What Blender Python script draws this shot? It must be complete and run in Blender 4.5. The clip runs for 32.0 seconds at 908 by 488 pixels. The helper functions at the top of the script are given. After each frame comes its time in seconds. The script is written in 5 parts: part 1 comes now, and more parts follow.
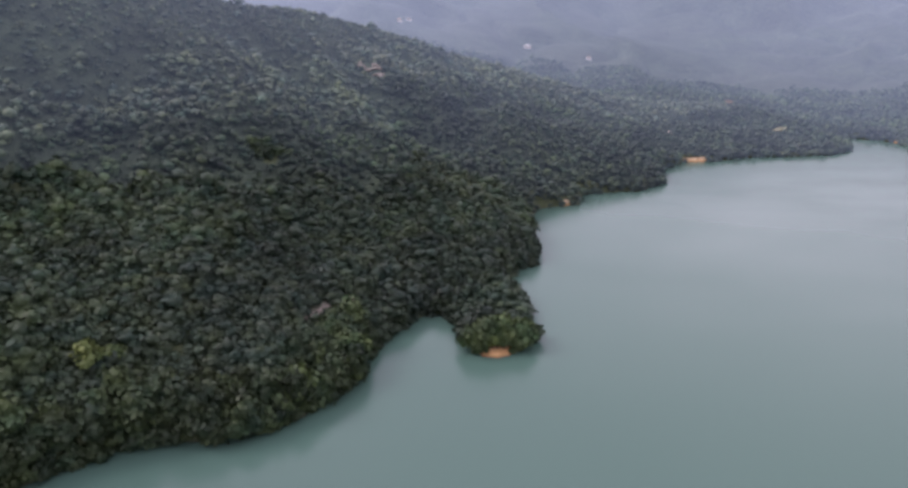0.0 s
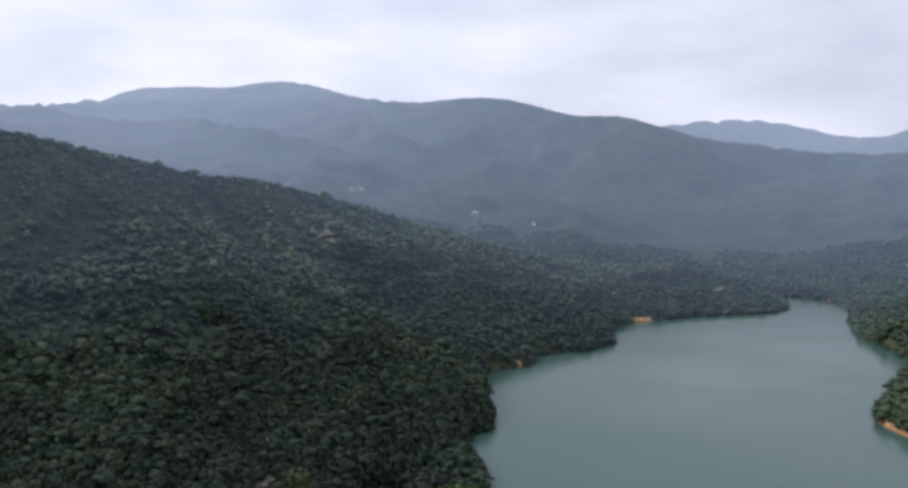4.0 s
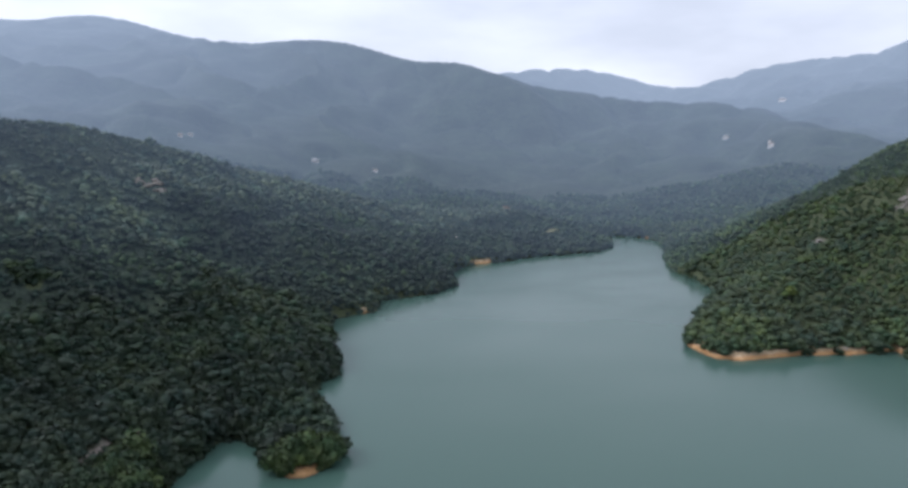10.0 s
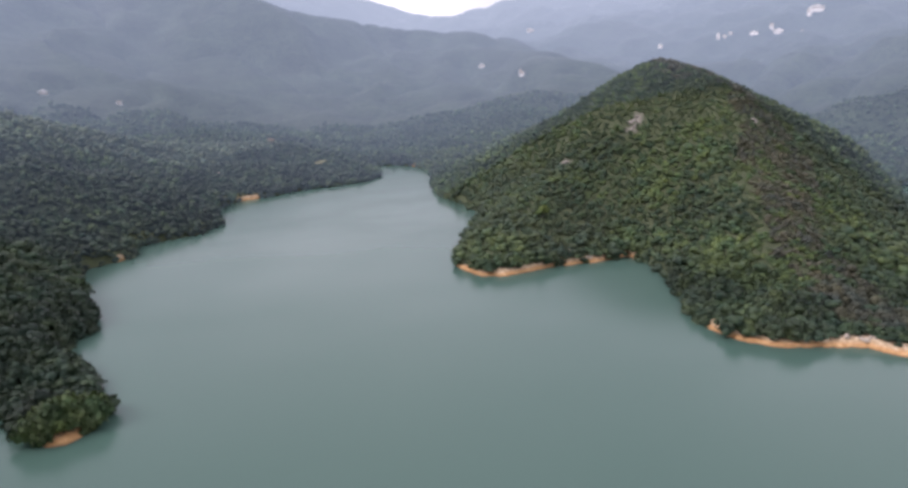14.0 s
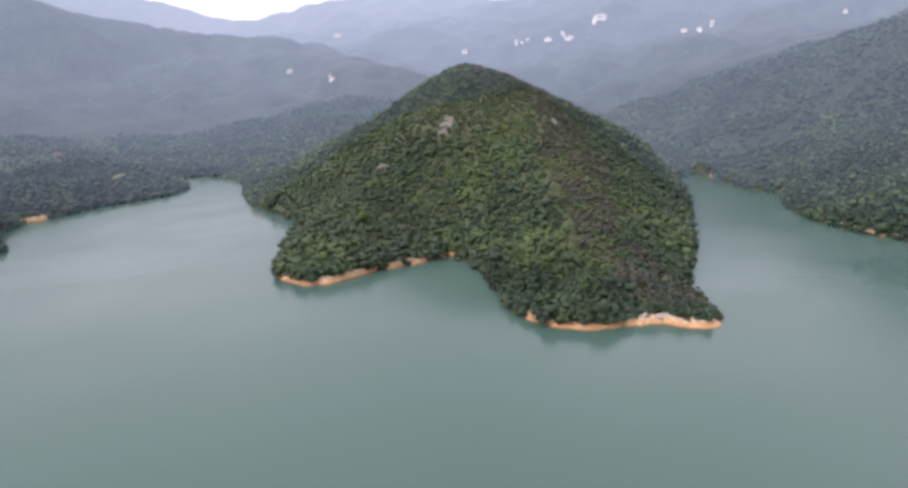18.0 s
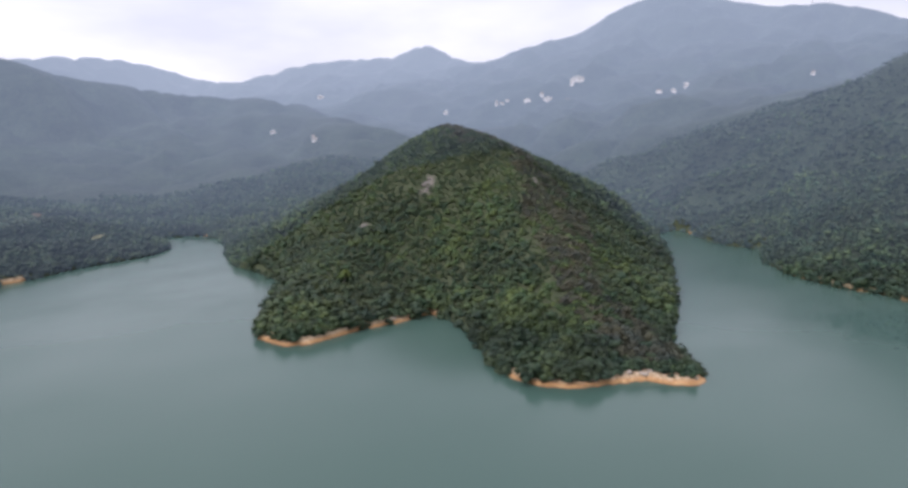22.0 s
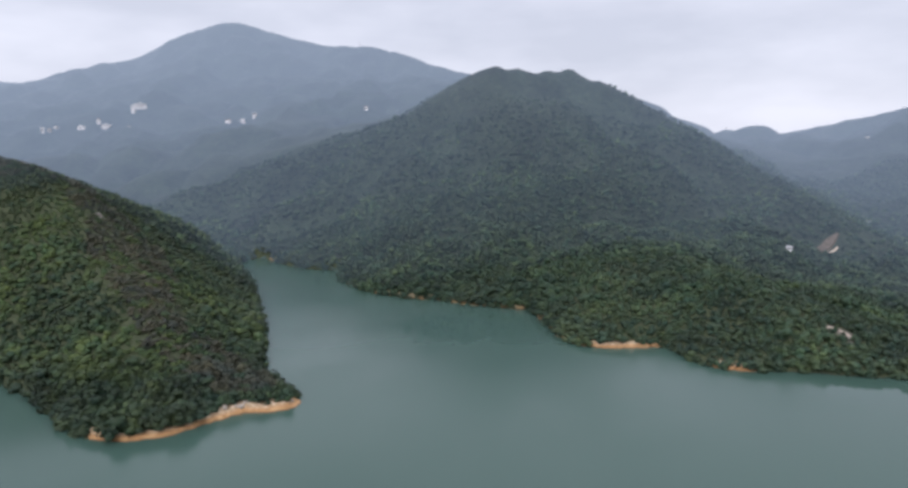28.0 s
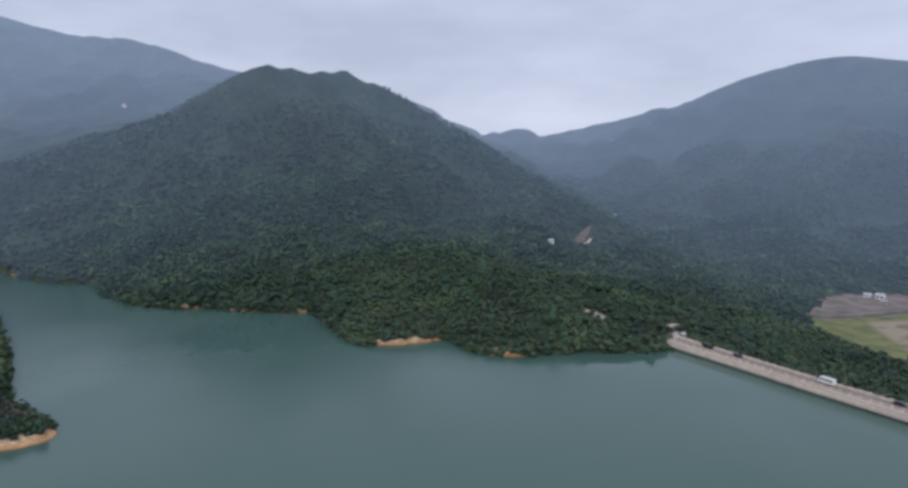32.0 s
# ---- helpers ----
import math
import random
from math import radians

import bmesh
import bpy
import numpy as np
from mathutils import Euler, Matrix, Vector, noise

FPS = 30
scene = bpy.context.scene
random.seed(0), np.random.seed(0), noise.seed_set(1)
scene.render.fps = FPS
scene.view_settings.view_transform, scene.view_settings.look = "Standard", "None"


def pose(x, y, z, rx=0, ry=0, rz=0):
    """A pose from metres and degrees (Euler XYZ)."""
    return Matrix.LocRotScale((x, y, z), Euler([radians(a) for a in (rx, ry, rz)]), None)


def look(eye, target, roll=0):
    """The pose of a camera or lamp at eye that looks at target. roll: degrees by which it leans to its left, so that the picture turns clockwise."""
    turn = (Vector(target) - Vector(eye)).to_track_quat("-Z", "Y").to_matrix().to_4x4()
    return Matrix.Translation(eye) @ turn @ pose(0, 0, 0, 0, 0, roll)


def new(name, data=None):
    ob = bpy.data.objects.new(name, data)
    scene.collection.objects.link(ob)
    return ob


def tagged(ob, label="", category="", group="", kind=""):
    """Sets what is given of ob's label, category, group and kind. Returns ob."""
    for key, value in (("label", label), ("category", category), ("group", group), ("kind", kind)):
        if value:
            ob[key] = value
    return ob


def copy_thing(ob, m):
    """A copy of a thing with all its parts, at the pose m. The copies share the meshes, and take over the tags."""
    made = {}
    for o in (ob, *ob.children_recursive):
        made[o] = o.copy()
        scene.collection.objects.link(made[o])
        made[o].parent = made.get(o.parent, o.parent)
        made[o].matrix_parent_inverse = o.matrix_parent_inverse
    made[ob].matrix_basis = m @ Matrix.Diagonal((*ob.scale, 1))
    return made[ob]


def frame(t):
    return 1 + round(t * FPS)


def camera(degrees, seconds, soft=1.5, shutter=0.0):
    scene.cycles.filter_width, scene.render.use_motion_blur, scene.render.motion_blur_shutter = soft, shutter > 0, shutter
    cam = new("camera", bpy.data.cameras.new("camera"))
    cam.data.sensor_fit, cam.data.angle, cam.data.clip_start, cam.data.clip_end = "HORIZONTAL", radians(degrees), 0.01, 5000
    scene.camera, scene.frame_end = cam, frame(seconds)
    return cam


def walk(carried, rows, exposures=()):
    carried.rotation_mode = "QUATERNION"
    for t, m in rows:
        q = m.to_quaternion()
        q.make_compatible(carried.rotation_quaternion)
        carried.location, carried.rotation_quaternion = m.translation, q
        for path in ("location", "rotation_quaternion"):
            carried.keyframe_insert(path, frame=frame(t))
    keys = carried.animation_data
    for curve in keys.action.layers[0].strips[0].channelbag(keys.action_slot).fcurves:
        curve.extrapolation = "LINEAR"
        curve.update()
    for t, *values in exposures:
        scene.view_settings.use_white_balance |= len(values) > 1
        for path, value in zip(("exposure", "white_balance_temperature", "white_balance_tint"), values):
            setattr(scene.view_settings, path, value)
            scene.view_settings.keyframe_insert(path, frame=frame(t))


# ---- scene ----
# A wooded reservoir among hills under an overcast sky, seen from a hovering drone that turns on the spot.
# Metres; the drone hovers over the origin, y is roughly north, the water lies at z = 0.

cam = camera(64.43, 32.0, 3.2)
PATH = [
    (0.0, pose(0.00, 0.00, 96.00, 72.33, 0.08, 1.36)),
    (0.5, pose(-0.02, -0.02, 95.99, 72.69, 0.09, 1.23)),
    (1.0, pose(-0.03, -0.03, 95.98, 72.99, 0.06, 0.04)),
    (1.5, pose(-0.07, -0.06, 95.95, 73.19, 0.01, -1.46)),
    (2.0, pose(-0.11, -0.10, 95.93, 74.34, 0.08, -1.68)),
    (2.5, pose(-0.17, -0.15, 95.91, 79.64, 0.11, -1.77)),
    (3.0, pose(-0.24, -0.22, 95.89, 83.62, 0.07, -1.83)),
    (3.5, pose(-0.32, -0.30, 95.86, 85.16, 0.12, -1.91)),
    (5.5, pose(-0.71, -0.69, 95.75, 85.22, 0.02, -8.53)),
    (6.0, pose(-0.78, -0.77, 95.72, 85.23, -0.02, -11.03)),
    (6.5, pose(-0.82, -0.83, 95.70, 85.20, -0.04, -13.03)),
    (7.0, pose(-0.84, -0.86, 95.67, 85.27, 0.06, -14.21)),
    (7.5, pose(-0.86, -0.88, 95.65, 86.18, 0.01, -14.15)),
    (8.0, pose(-0.88, -0.88, 95.63, 86.79, 0.12, -14.18)),
    (8.5, pose(-0.88, -0.87, 95.61, 85.99, 0.10, -14.18)),
    (9.0, pose(-0.87, -0.86, 95.59, 84.53, 0.10, -14.16)),
    (9.5, pose(-0.86, -0.82, 95.57, 82.90, 0.11, -14.60)),
    (10.0, pose(-0.86, -0.78, 95.55, 81.02, 0.04, -15.17)),
    (10.5, pose(-0.86, -0.73, 95.54, 80.02, -0.13, -19.99)),
    (11.0, pose(-0.87, -0.66, 95.54, 79.10, -0.14, -24.39)),
    (11.5, pose(-0.90, -0.58, 95.54, 78.27, -0.11, -27.14)),
    (12.0, pose(-0.91, -0.50, 95.54, 77.60, -0.11, -27.46)),
    (12.5, pose(-0.94, -0.44, 95.54, 76.96, -0.14, -28.77)),
    (13.0, pose(-0.96, -0.38, 95.54, 76.32, -0.12, -29.88)),
    (13.5, pose(-1.00, -0.34, 95.54, 75.81, -0.17, -31.66)),
    (15.5, pose(-1.18, -0.22, 95.61, 75.86, -0.20, -38.61)),
    (16.0, pose(-1.22, -0.19, 95.63, 75.88, -0.16, -40.42)),
    (16.5, pose(-1.25, -0.18, 95.67, 75.90, -0.18, -42.34)),
    (17.0, pose(-1.26, -0.17, 95.72, 75.93, -0.18, -44.23)),
    (17.5, pose(-1.27, -0.18, 95.78, 75.99, -0.10, -46.23)),
    (18.0, pose(-1.27, -0.18, 95.83, 76.00, -0.10, -48.15)),
    (18.5, pose(-1.27, -0.19, 95.89, 75.29, -0.00, -49.58)),
    (19.0, pose(-1.27, -0.21, 95.92, 74.75, -0.09, -49.62)),
    (19.5, pose(-1.28, -0.22, 95.95, 74.83, -0.01, -49.64)),
    (20.0, pose(-1.29, -0.22, 95.97, 75.60, 0.03, -49.60)),
    (20.5, pose(-1.30, -0.22, 95.98, 76.25, 0.08, -49.59)),
    (21.0, pose(-1.33, -0.22, 96.00, 77.35, 0.06, -49.58)),
    (21.5, pose(-1.34, -0.22, 96.01, 78.92, 0.07, -49.59)),
    (22.0, pose(-1.37, -0.22, 96.02, 80.60, 0.07, -49.60)),
    (22.5, pose(-1.40, -0.19, 96.03, 82.25, 0.15, -49.80)),
    (23.0, pose(-1.44, -0.17, 96.04, 82.85, 0.07, -50.71)),
    (23.5, pose(-1.50, -0.11, 96.04, 82.84, 0.03, -52.00)),
    (24.0, pose(-1.57, -0.03, 96.05, 82.81, 0.03, -55.51)),
    (24.5, pose(-1.65, 0.09, 96.06, 82.79, 0.05, -58.76)),
    (26.5, pose(-2.02, 0.71, 96.12, 82.83, 0.02, -70.05)),
    (27.0, pose(-2.09, 0.86, 96.14, 82.81, 0.06, -74.66)),
    (27.5, pose(-2.14, 0.98, 96.14, 82.87, 0.03, -78.85)),
    (28.0, pose(-2.15, 1.08, 96.14, 82.88, 0.03, -82.43)),
    (28.5, pose(-2.15, 1.14, 96.14, 82.91, 0.04, -86.08)),
    (29.0, pose(-2.14, 1.17, 96.14, 82.93, 0.00, -88.89)),
    (29.5, pose(-2.13, 1.18, 96.11, 82.93, 0.10, -90.77)),
    (30.0, pose(-2.10, 1.18, 96.09, 82.96, -0.01, -92.54)),
    (30.5, pose(-2.09, 1.18, 96.06, 82.93, 0.06, -95.25)),
    (31.0, pose(-2.07, 1.21, 96.04, 82.96, 0.03, -97.77)),
    (31.5, pose(-2.06, 1.23, 96.02, 82.95, 0.06, -98.75)),
    (32.0, pose(-2.04, 1.26, 96.01, 82.96, 0.05, -99.85)),
]
EXPOSURES = [
    (0.0, 0.72, 6200, 37), (2.0, 0.64, 6200, 35), (2.6, 0.38, 6000, 27), (3.5, 0.06, 5880, 22), (6.0, -0.18, 5800, 18), (7.0, -0.22, 5800, 18),
    (8.0, -0.32, 5800, 17), (9.0, -0.25, 5800, 17), (9.6, 0.0, 5740, 17), (10.5, 0.2, 5790, 19), (13.0, 0.45, 6230, 27), (16.0, 0.6, 6240, 29), (19.0, 0.7, 6270, 30),
    (21.0, 0.56, 6210, 28), (23.0, 0.08, 5980, 21), (24.5, 0.13, 5980, 20), (27.0, 0.24, 5970, 19), (28.0, 0.04, 5970, 20), (29.0, -0.2, 5760, 20),
    (30.0, -0.28, 5620, 19), (32.0, -0.32, 5570, 19),
]
walk(cam, PATH, EXPOSURES)

# ---------------------------------------------------------------- sky and sun
SUN_AZ, SUN_EL = -80.0, 38.0          # degrees, clockwise from +y, and above the horizon

world = bpy.data.worlds.new("overcast_sky")
scene.world = world
world.use_nodes = True
wn, wl = world.node_tree.nodes, world.node_tree.links
wn.clear()
w_out = wn.new("ShaderNodeOutputWorld")
w_bg = wn.new("ShaderNodeBackground")
w_sky = wn.new("ShaderNodeTexSky")
w_sky.sky_type = "NISHITA"
w_sky.sun_disc = False
w_sky.sun_elevation = radians(SUN_EL)
w_sky.sun_rotation = radians(SUN_AZ)
w_sky.dust_density = 4.0
w_co = wn.new("ShaderNodeTexCoord")
w_map = wn.new("ShaderNodeMapping")
w_map.inputs["Scale"].default_value = (1.0, 1.0, 3.2)
w_noise = wn.new("ShaderNodeTexNoise")
w_noise.inputs["Scale"].default_value = 2.7
w_noise.inputs["Detail"].default_value = 5.0
w_noise.inputs["Roughness"].default_value = 0.5
w_ramp = wn.new("ShaderNodeValToRGB")
w_ramp.color_ramp.elements[0].position = 0.35
w_ramp.color_ramp.elements[0].color = (6.2, 6.5, 6.65, 1)
w_ramp.color_ramp.elements[1].position = 0.68
w_ramp.color_ramp.elements[1].color = (8.75, 8.95, 8.9, 1)
w_mix = wn.new("ShaderNodeMix")
w_mix.data_type = "RGBA"
w_mix.inputs["Factor"].default_value = 0.9
wl.new(w_co.outputs["Generated"], w_map.inputs["Vector"])
wl.new(w_map.outputs["Vector"], w_noise.inputs["Vector"])
wl.new(w_noise.outputs["Fac"], w_ramp.inputs["Fac"])
wl.new(w_sky.outputs["Color"], w_mix.inputs["A"])
wl.new(w_ramp.outputs["Color"], w_mix.inputs["B"])
w_dot = wn.new("ShaderNodeVectorMath")           # the cloud is brighter on the side of the veiled sun
w_dot.operation = "DOT_PRODUCT"
w_dot.inputs[1].default_value = (math.sin(radians(SUN_AZ)), math.cos(radians(SUN_AZ)), 0.0)
w_side = wn.new("ShaderNodeMapRange")
for key, value in (("From Min", -1.0), ("From Max", 1.0), ("To Min", 0.108), ("To Max", 0.134)):
    w_side.inputs[key].default_value = value
wl.new(w_co.outputs["Generated"], w_dot.inputs[0])
wl.new(w_dot.outputs["Value"], w_side.inputs["Value"])
wl.new(w_side.outputs["Result"], w_bg.inputs["Strength"])
wl.new(w_mix.outputs["Result"], w_bg.inputs["Color"])
wl.new(w_bg.outputs["Background"], w_out.inputs["Surface"])

sun = new("sun", bpy.data.lights.new("sun", "SUN"))
sun.data.energy = 1.5
sun.data.angle = radians(24)
sun.data.color = (1.0, 0.96, 0.9)
sun_from = Vector((math.sin(radians(SUN_AZ)) * math.cos(radians(SUN_EL)),
                   math.cos(radians(SUN_AZ)) * math.cos(radians(SUN_EL)), math.sin(radians(SUN_EL))))
sun.matrix_world = look(sun_from * 300, (0, 0, 0))

# ---------------------------------------------------------------- materials


class Mat:
    """A node material under construction: short ways to add nodes and links."""

    def __init__(self, name):
        self.m = bpy.data.materials.new(name)
        self.m.use_nodes = True
        self.n, self.l = self.m.node_tree.nodes, self.m.node_tree.links
        self.b = self.n["Principled BSDF"]

    def put(self, socket, value):
        if isinstance(value, bpy.types.NodeSocket):
            self.l.new(value, socket)
        else:
            socket.default_value = value

    def set(self, key, value):
        self.put(self.b.inputs[key], value)
        return self

    def pos(self):
        return self.n.new("ShaderNodeNewGeometry").outputs["Position"]

    def island(self):
        return self.n.new("ShaderNodeNewGeometry").outputs["Random Per Island"]

    def rand(self):
        return self.n.new("ShaderNodeObjectInfo").outputs["Random"]

    def attr(self, name):
        a = self.n.new("ShaderNodeAttribute")
        a.attribute_name = name
        return a.outputs["Fac"]

    def noise(self, scale, detail=3.0, rough=0.55, stretch=(1, 1, 1)):
        t = self.n.new("ShaderNodeTexNoise")
        mp = self.n.new("ShaderNodeMapping")
        mp.inputs["Scale"].default_value = stretch
        self.l.new(self.pos(), mp.inputs["Vector"])
        self.l.new(mp.outputs["Vector"], t.inputs["Vector"])
        t.inputs["Scale"].default_value = scale
        t.inputs["Detail"].default_value = detail
        t.inputs["Roughness"].default_value = rough
        return t.outputs["Fac"]

    def ramp(self, fac, *stops):
        r = self.n.new("ShaderNodeValToRGB")
        e = r.color_ramp.elements
        while len(e) < len(stops):
            e.new(0.5)
        for item, (p, c) in zip(e, stops):
            item.position, item.color = p, (*c, 1) if len(c) == 3 else c
        self.put(r.inputs["Fac"], fac)
        return r.outputs["Color"]

    def span(self, value, a, b, c=0.0, d=1.0):
        r = self.n.new("ShaderNodeMapRange")
        self.put(r.inputs["Value"], value)
        for k, x in zip(("From Min", "From Max", "To Min", "To Max"), (a, b, c, d)):
            r.inputs[k].default_value = x
        return r.outputs["Result"]

    def mix(self, fac, a, b, how="MIX"):
        x = self.n.new("ShaderNodeMix")
        x.data_type, x.blend_type = "RGBA", how
        for key, v in (("Factor", fac), ("A", a), ("B", b)):
            if isinstance(v, tuple) and len(v) == 3:
                v = (*v, 1)
            self.put(x.inputs[key], v)
        return x.outputs["Result"]

    def math(self, how, a, b=0.0):
        x = self.n.new("ShaderNodeMath")
        x.operation = how
        self.put(x.inputs[0], a)
        self.put(x.inputs[1], b)
        return x.outputs[0]

    def axis(self, k):
        s = self.n.new("ShaderNodeSeparateXYZ")
        self.l.new(self.pos(), s.inputs[0])
        return s.outputs[k]

    def bump(self, height, strength=0.5, distance=0.1):
        b = self.n.new("ShaderNodeBump")
        b.inputs["Strength"].default_value, b.inputs["Distance"].default_value = strength, distance
        self.put(b.inputs["Height"], height)
        self.l.new(b.outputs["Normal"], self.b.inputs["Normal"])
        return self


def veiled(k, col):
    """Haze painted on far woods: base colour thins and emission grows with distance, most to the north-west."""
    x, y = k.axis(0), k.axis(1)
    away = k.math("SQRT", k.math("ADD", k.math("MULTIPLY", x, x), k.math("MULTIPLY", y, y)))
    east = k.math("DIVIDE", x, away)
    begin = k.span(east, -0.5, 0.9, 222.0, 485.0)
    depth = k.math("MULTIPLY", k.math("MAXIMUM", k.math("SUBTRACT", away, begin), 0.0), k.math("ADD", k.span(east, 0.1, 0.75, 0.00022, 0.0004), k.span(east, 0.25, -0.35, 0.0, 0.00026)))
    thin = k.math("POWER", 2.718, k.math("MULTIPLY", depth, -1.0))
    k.set("Emission Color", k.mix(k.math("SUBTRACT", 1.0, thin), (0.74, 1.0, 1.33), (0.90, 1.0, 1.06))).set("Emission Strength", k.math("MULTIPLY", k.math("SUBTRACT", 1.0, thin), HAZE_EMISSION))
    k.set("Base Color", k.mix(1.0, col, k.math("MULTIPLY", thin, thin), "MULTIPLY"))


HAZE_EMISSION = 0.64            # emission that the painted haze tends to


def foliage(name, dark, mid, light, patch, patch_scale=0.015, rough=0.55, tree="tone", far=False):
    """Leafy canopy: each tree has its own tint, each spray of leaves another, over broad patches of species."""
    k = Mat(name)
    tree_tone = k.rand() if tree == "object" else k.attr("tone")
    pick = k.math("ADD", k.math("MULTIPLY", tree_tone, 0.76), k.math("MULTIPLY", k.island(), 0.24))
    tint = k.ramp(pick, (0.1, dark), (0.5, mid), (0.92, light))
    broad = k.ramp(k.noise(patch_scale, 4.0, 0.6), (0.42, (0, 0, 0)), (0.62, (1, 1, 1)))
    col = k.mix(k.math("MULTIPLY", broad, 0.6), tint, patch)
    stand = k.ramp(k.noise(0.035, 4.0, 0.6), (0.32, (0.66, 0.68, 0.74)), (0.68, (1.32, 1.31, 1.22)))
    col = k.mix(1.0, col, stand, "MULTIPLY")
    species = k.ramp(k.noise(0.13, 3.0, 0.6), (0.34, (0.8, 0.97, 1.1)), (0.5, (1.0, 1.0, 1.0)), (0.68, (1.13, 1.05, 0.84)))
    col = k.mix(1.0, col, species, "MULTIPLY")
    grain = k.ramp(k.noise(1.3, 4.0, 0.7), (0.3, (0.78, 0.78, 0.78)), (0.7, (1.2, 1.2, 1.2)))
    col = k.mix(1.0, col, grain, "MULTIPLY")
    k.set("Base Color", col).set("Roughness", rough).set("Specular IOR Level", 0.16)
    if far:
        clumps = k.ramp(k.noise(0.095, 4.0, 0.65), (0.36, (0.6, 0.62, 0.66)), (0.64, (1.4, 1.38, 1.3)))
        # distance haze goes into the leaf colour and a glow of the leaves
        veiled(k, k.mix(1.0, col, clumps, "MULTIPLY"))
    return k.m


TONES = {
    "west": ((0.015, 0.026, 0.016), (0.026, 0.043, 0.025), (0.056, 0.086, 0.038), (0.033, 0.046, 0.032)),
    # leaf colours paled to paint haze on the high west slope
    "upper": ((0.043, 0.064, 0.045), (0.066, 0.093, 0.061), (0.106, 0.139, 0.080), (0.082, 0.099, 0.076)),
    "peninsula": ((0.023, 0.038, 0.024), (0.044, 0.069, 0.033), (0.092, 0.129, 0.045), (0.050, 0.066, 0.045)),
    "east": ((0.021, 0.037, 0.024), (0.039, 0.066, 0.037), (0.080, 0.118, 0.053), (0.049, 0.069, 0.046)),
    "crest": ((0.041, 0.044, 0.033), (0.064, 0.065, 0.047), (0.092, 0.090, 0.063), (0.058, 0.068, 0.045)),
}
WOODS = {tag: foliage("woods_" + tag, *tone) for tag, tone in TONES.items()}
# the same tones again with haze painted in
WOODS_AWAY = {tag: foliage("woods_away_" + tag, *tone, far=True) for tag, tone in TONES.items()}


RIM = 500.0            # the woods beyond this are distance, with haze painted in


def distant(name):
    """Woods far away: dull green, painted darker between the crowns, crowns as relief, haze painted in."""
    k = Mat(name)
    crowns = k.noise(0.14, 4.0, 0.65)
    col = k.ramp(crowns, (0.3, (0.026, 0.038, 0.026)), (0.52, (0.040, 0.057, 0.035)), (0.78, (0.062, 0.082, 0.046)))
    patch = k.ramp(k.noise(0.006, 4.0, 0.6), (0.45, (0, 0, 0)), (0.7, (1, 1, 1)))
    col = k.mix(k.math("MULTIPLY", patch, 0.4), col, (0.062, 0.068, 0.05))
    stands = k.ramp(k.noise(0.022, 4.0, 0.6), (0.3, (0.65, 0.65, 0.65)), (0.7, (1.35, 1.35, 1.35)))
    k.set("Roughness", 0.8).set("Specular IOR Level", 0.15)
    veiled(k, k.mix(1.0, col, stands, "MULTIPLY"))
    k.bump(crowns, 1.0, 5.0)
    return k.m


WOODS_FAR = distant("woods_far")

g = Mat("ground_soil")
washed = g.ramp(g.noise(0.42, 5.0, 0.6), (0.3, (0.30, 0.155, 0.06)), (0.52, (0.49, 0.275, 0.115)), (0.74, (0.62, 0.41, 0.21)))
chalky = g.ramp(g.noise(0.5, 5.0, 0.65), (0.3, (0.22, 0.14, 0.075)), (0.48, (0.46, 0.33, 0.2)), (0.7, (0.72, 0.6, 0.44)))
bank = g.mix(g.span(g.math("ADD", g.axis(2), g.math("MULTIPLY", g.noise(0.16, 4.0), 1.6)), 1.7, 2.5), washed, chalky)
rock = g.ramp(g.noise(0.22, 5.0, 0.65), (0.3, (0.10, 0.095, 0.075)), (0.6, (0.20, 0.182, 0.152)), (0.85, (0.32, 0.295, 0.255)))
litter = g.ramp(g.noise(0.3, 5.0, 0.6), (0.3, (0.04, 0.052, 0.024)), (0.7, (0.075, 0.092, 0.04)))
shore_line = g.math("ADD", g.axis(2), g.math("MULTIPLY", g.noise(0.09, 3.0), -2.4))
ground_col = g.mix(g.attr("bare"), litter, rock)
ground_col = g.mix(g.math("MULTIPLY", g.span(shore_line, 2.0, 1.3), g.attr("beach")), ground_col, bank)
wet = g.span(g.axis(2), 0.05, 0.5)
g.set("Base Color", g.mix(wet, g.mix(g.attr("beach"), (0.035, 0.04, 0.024), (0.22, 0.12, 0.05)), ground_col)).set("Roughness", 0.9)
g.bump(g.noise(0.8, 5.0, 0.7), 0.7, 0.4)
SOIL = g.m

g = Mat("mudflat")
mud = g.ramp(g.noise(0.05, 5.0, 0.65), (0.3, (0.08, 0.068, 0.056)), (0.5, (0.18, 0.148, 0.13)), (0.72, (0.27, 0.225, 0.2)))
grass = g.ramp(g.noise(0.06, 5.0, 0.65), (0.3, (0.05, 0.075, 0.026)), (0.5, (0.15, 0.16, 0.05)), (0.75, (0.24, 0.22, 0.09)))
cover = g.math("ADD", g.axis(0), g.math("MULTIPLY", g.noise(0.03, 4.0), 34.0))
flat = g.mix(g.span(cover, 459, 451), mud, grass)
field = g.math("MULTIPLY", g.span(cover, 444, 436), g.span(g.math("ADD", g.axis(1), g.math("MULTIPLY", g.axis(0), 0.42)), -176, -183))
flat = g.mix(field, flat, (0.3, 0.235, 0.16))
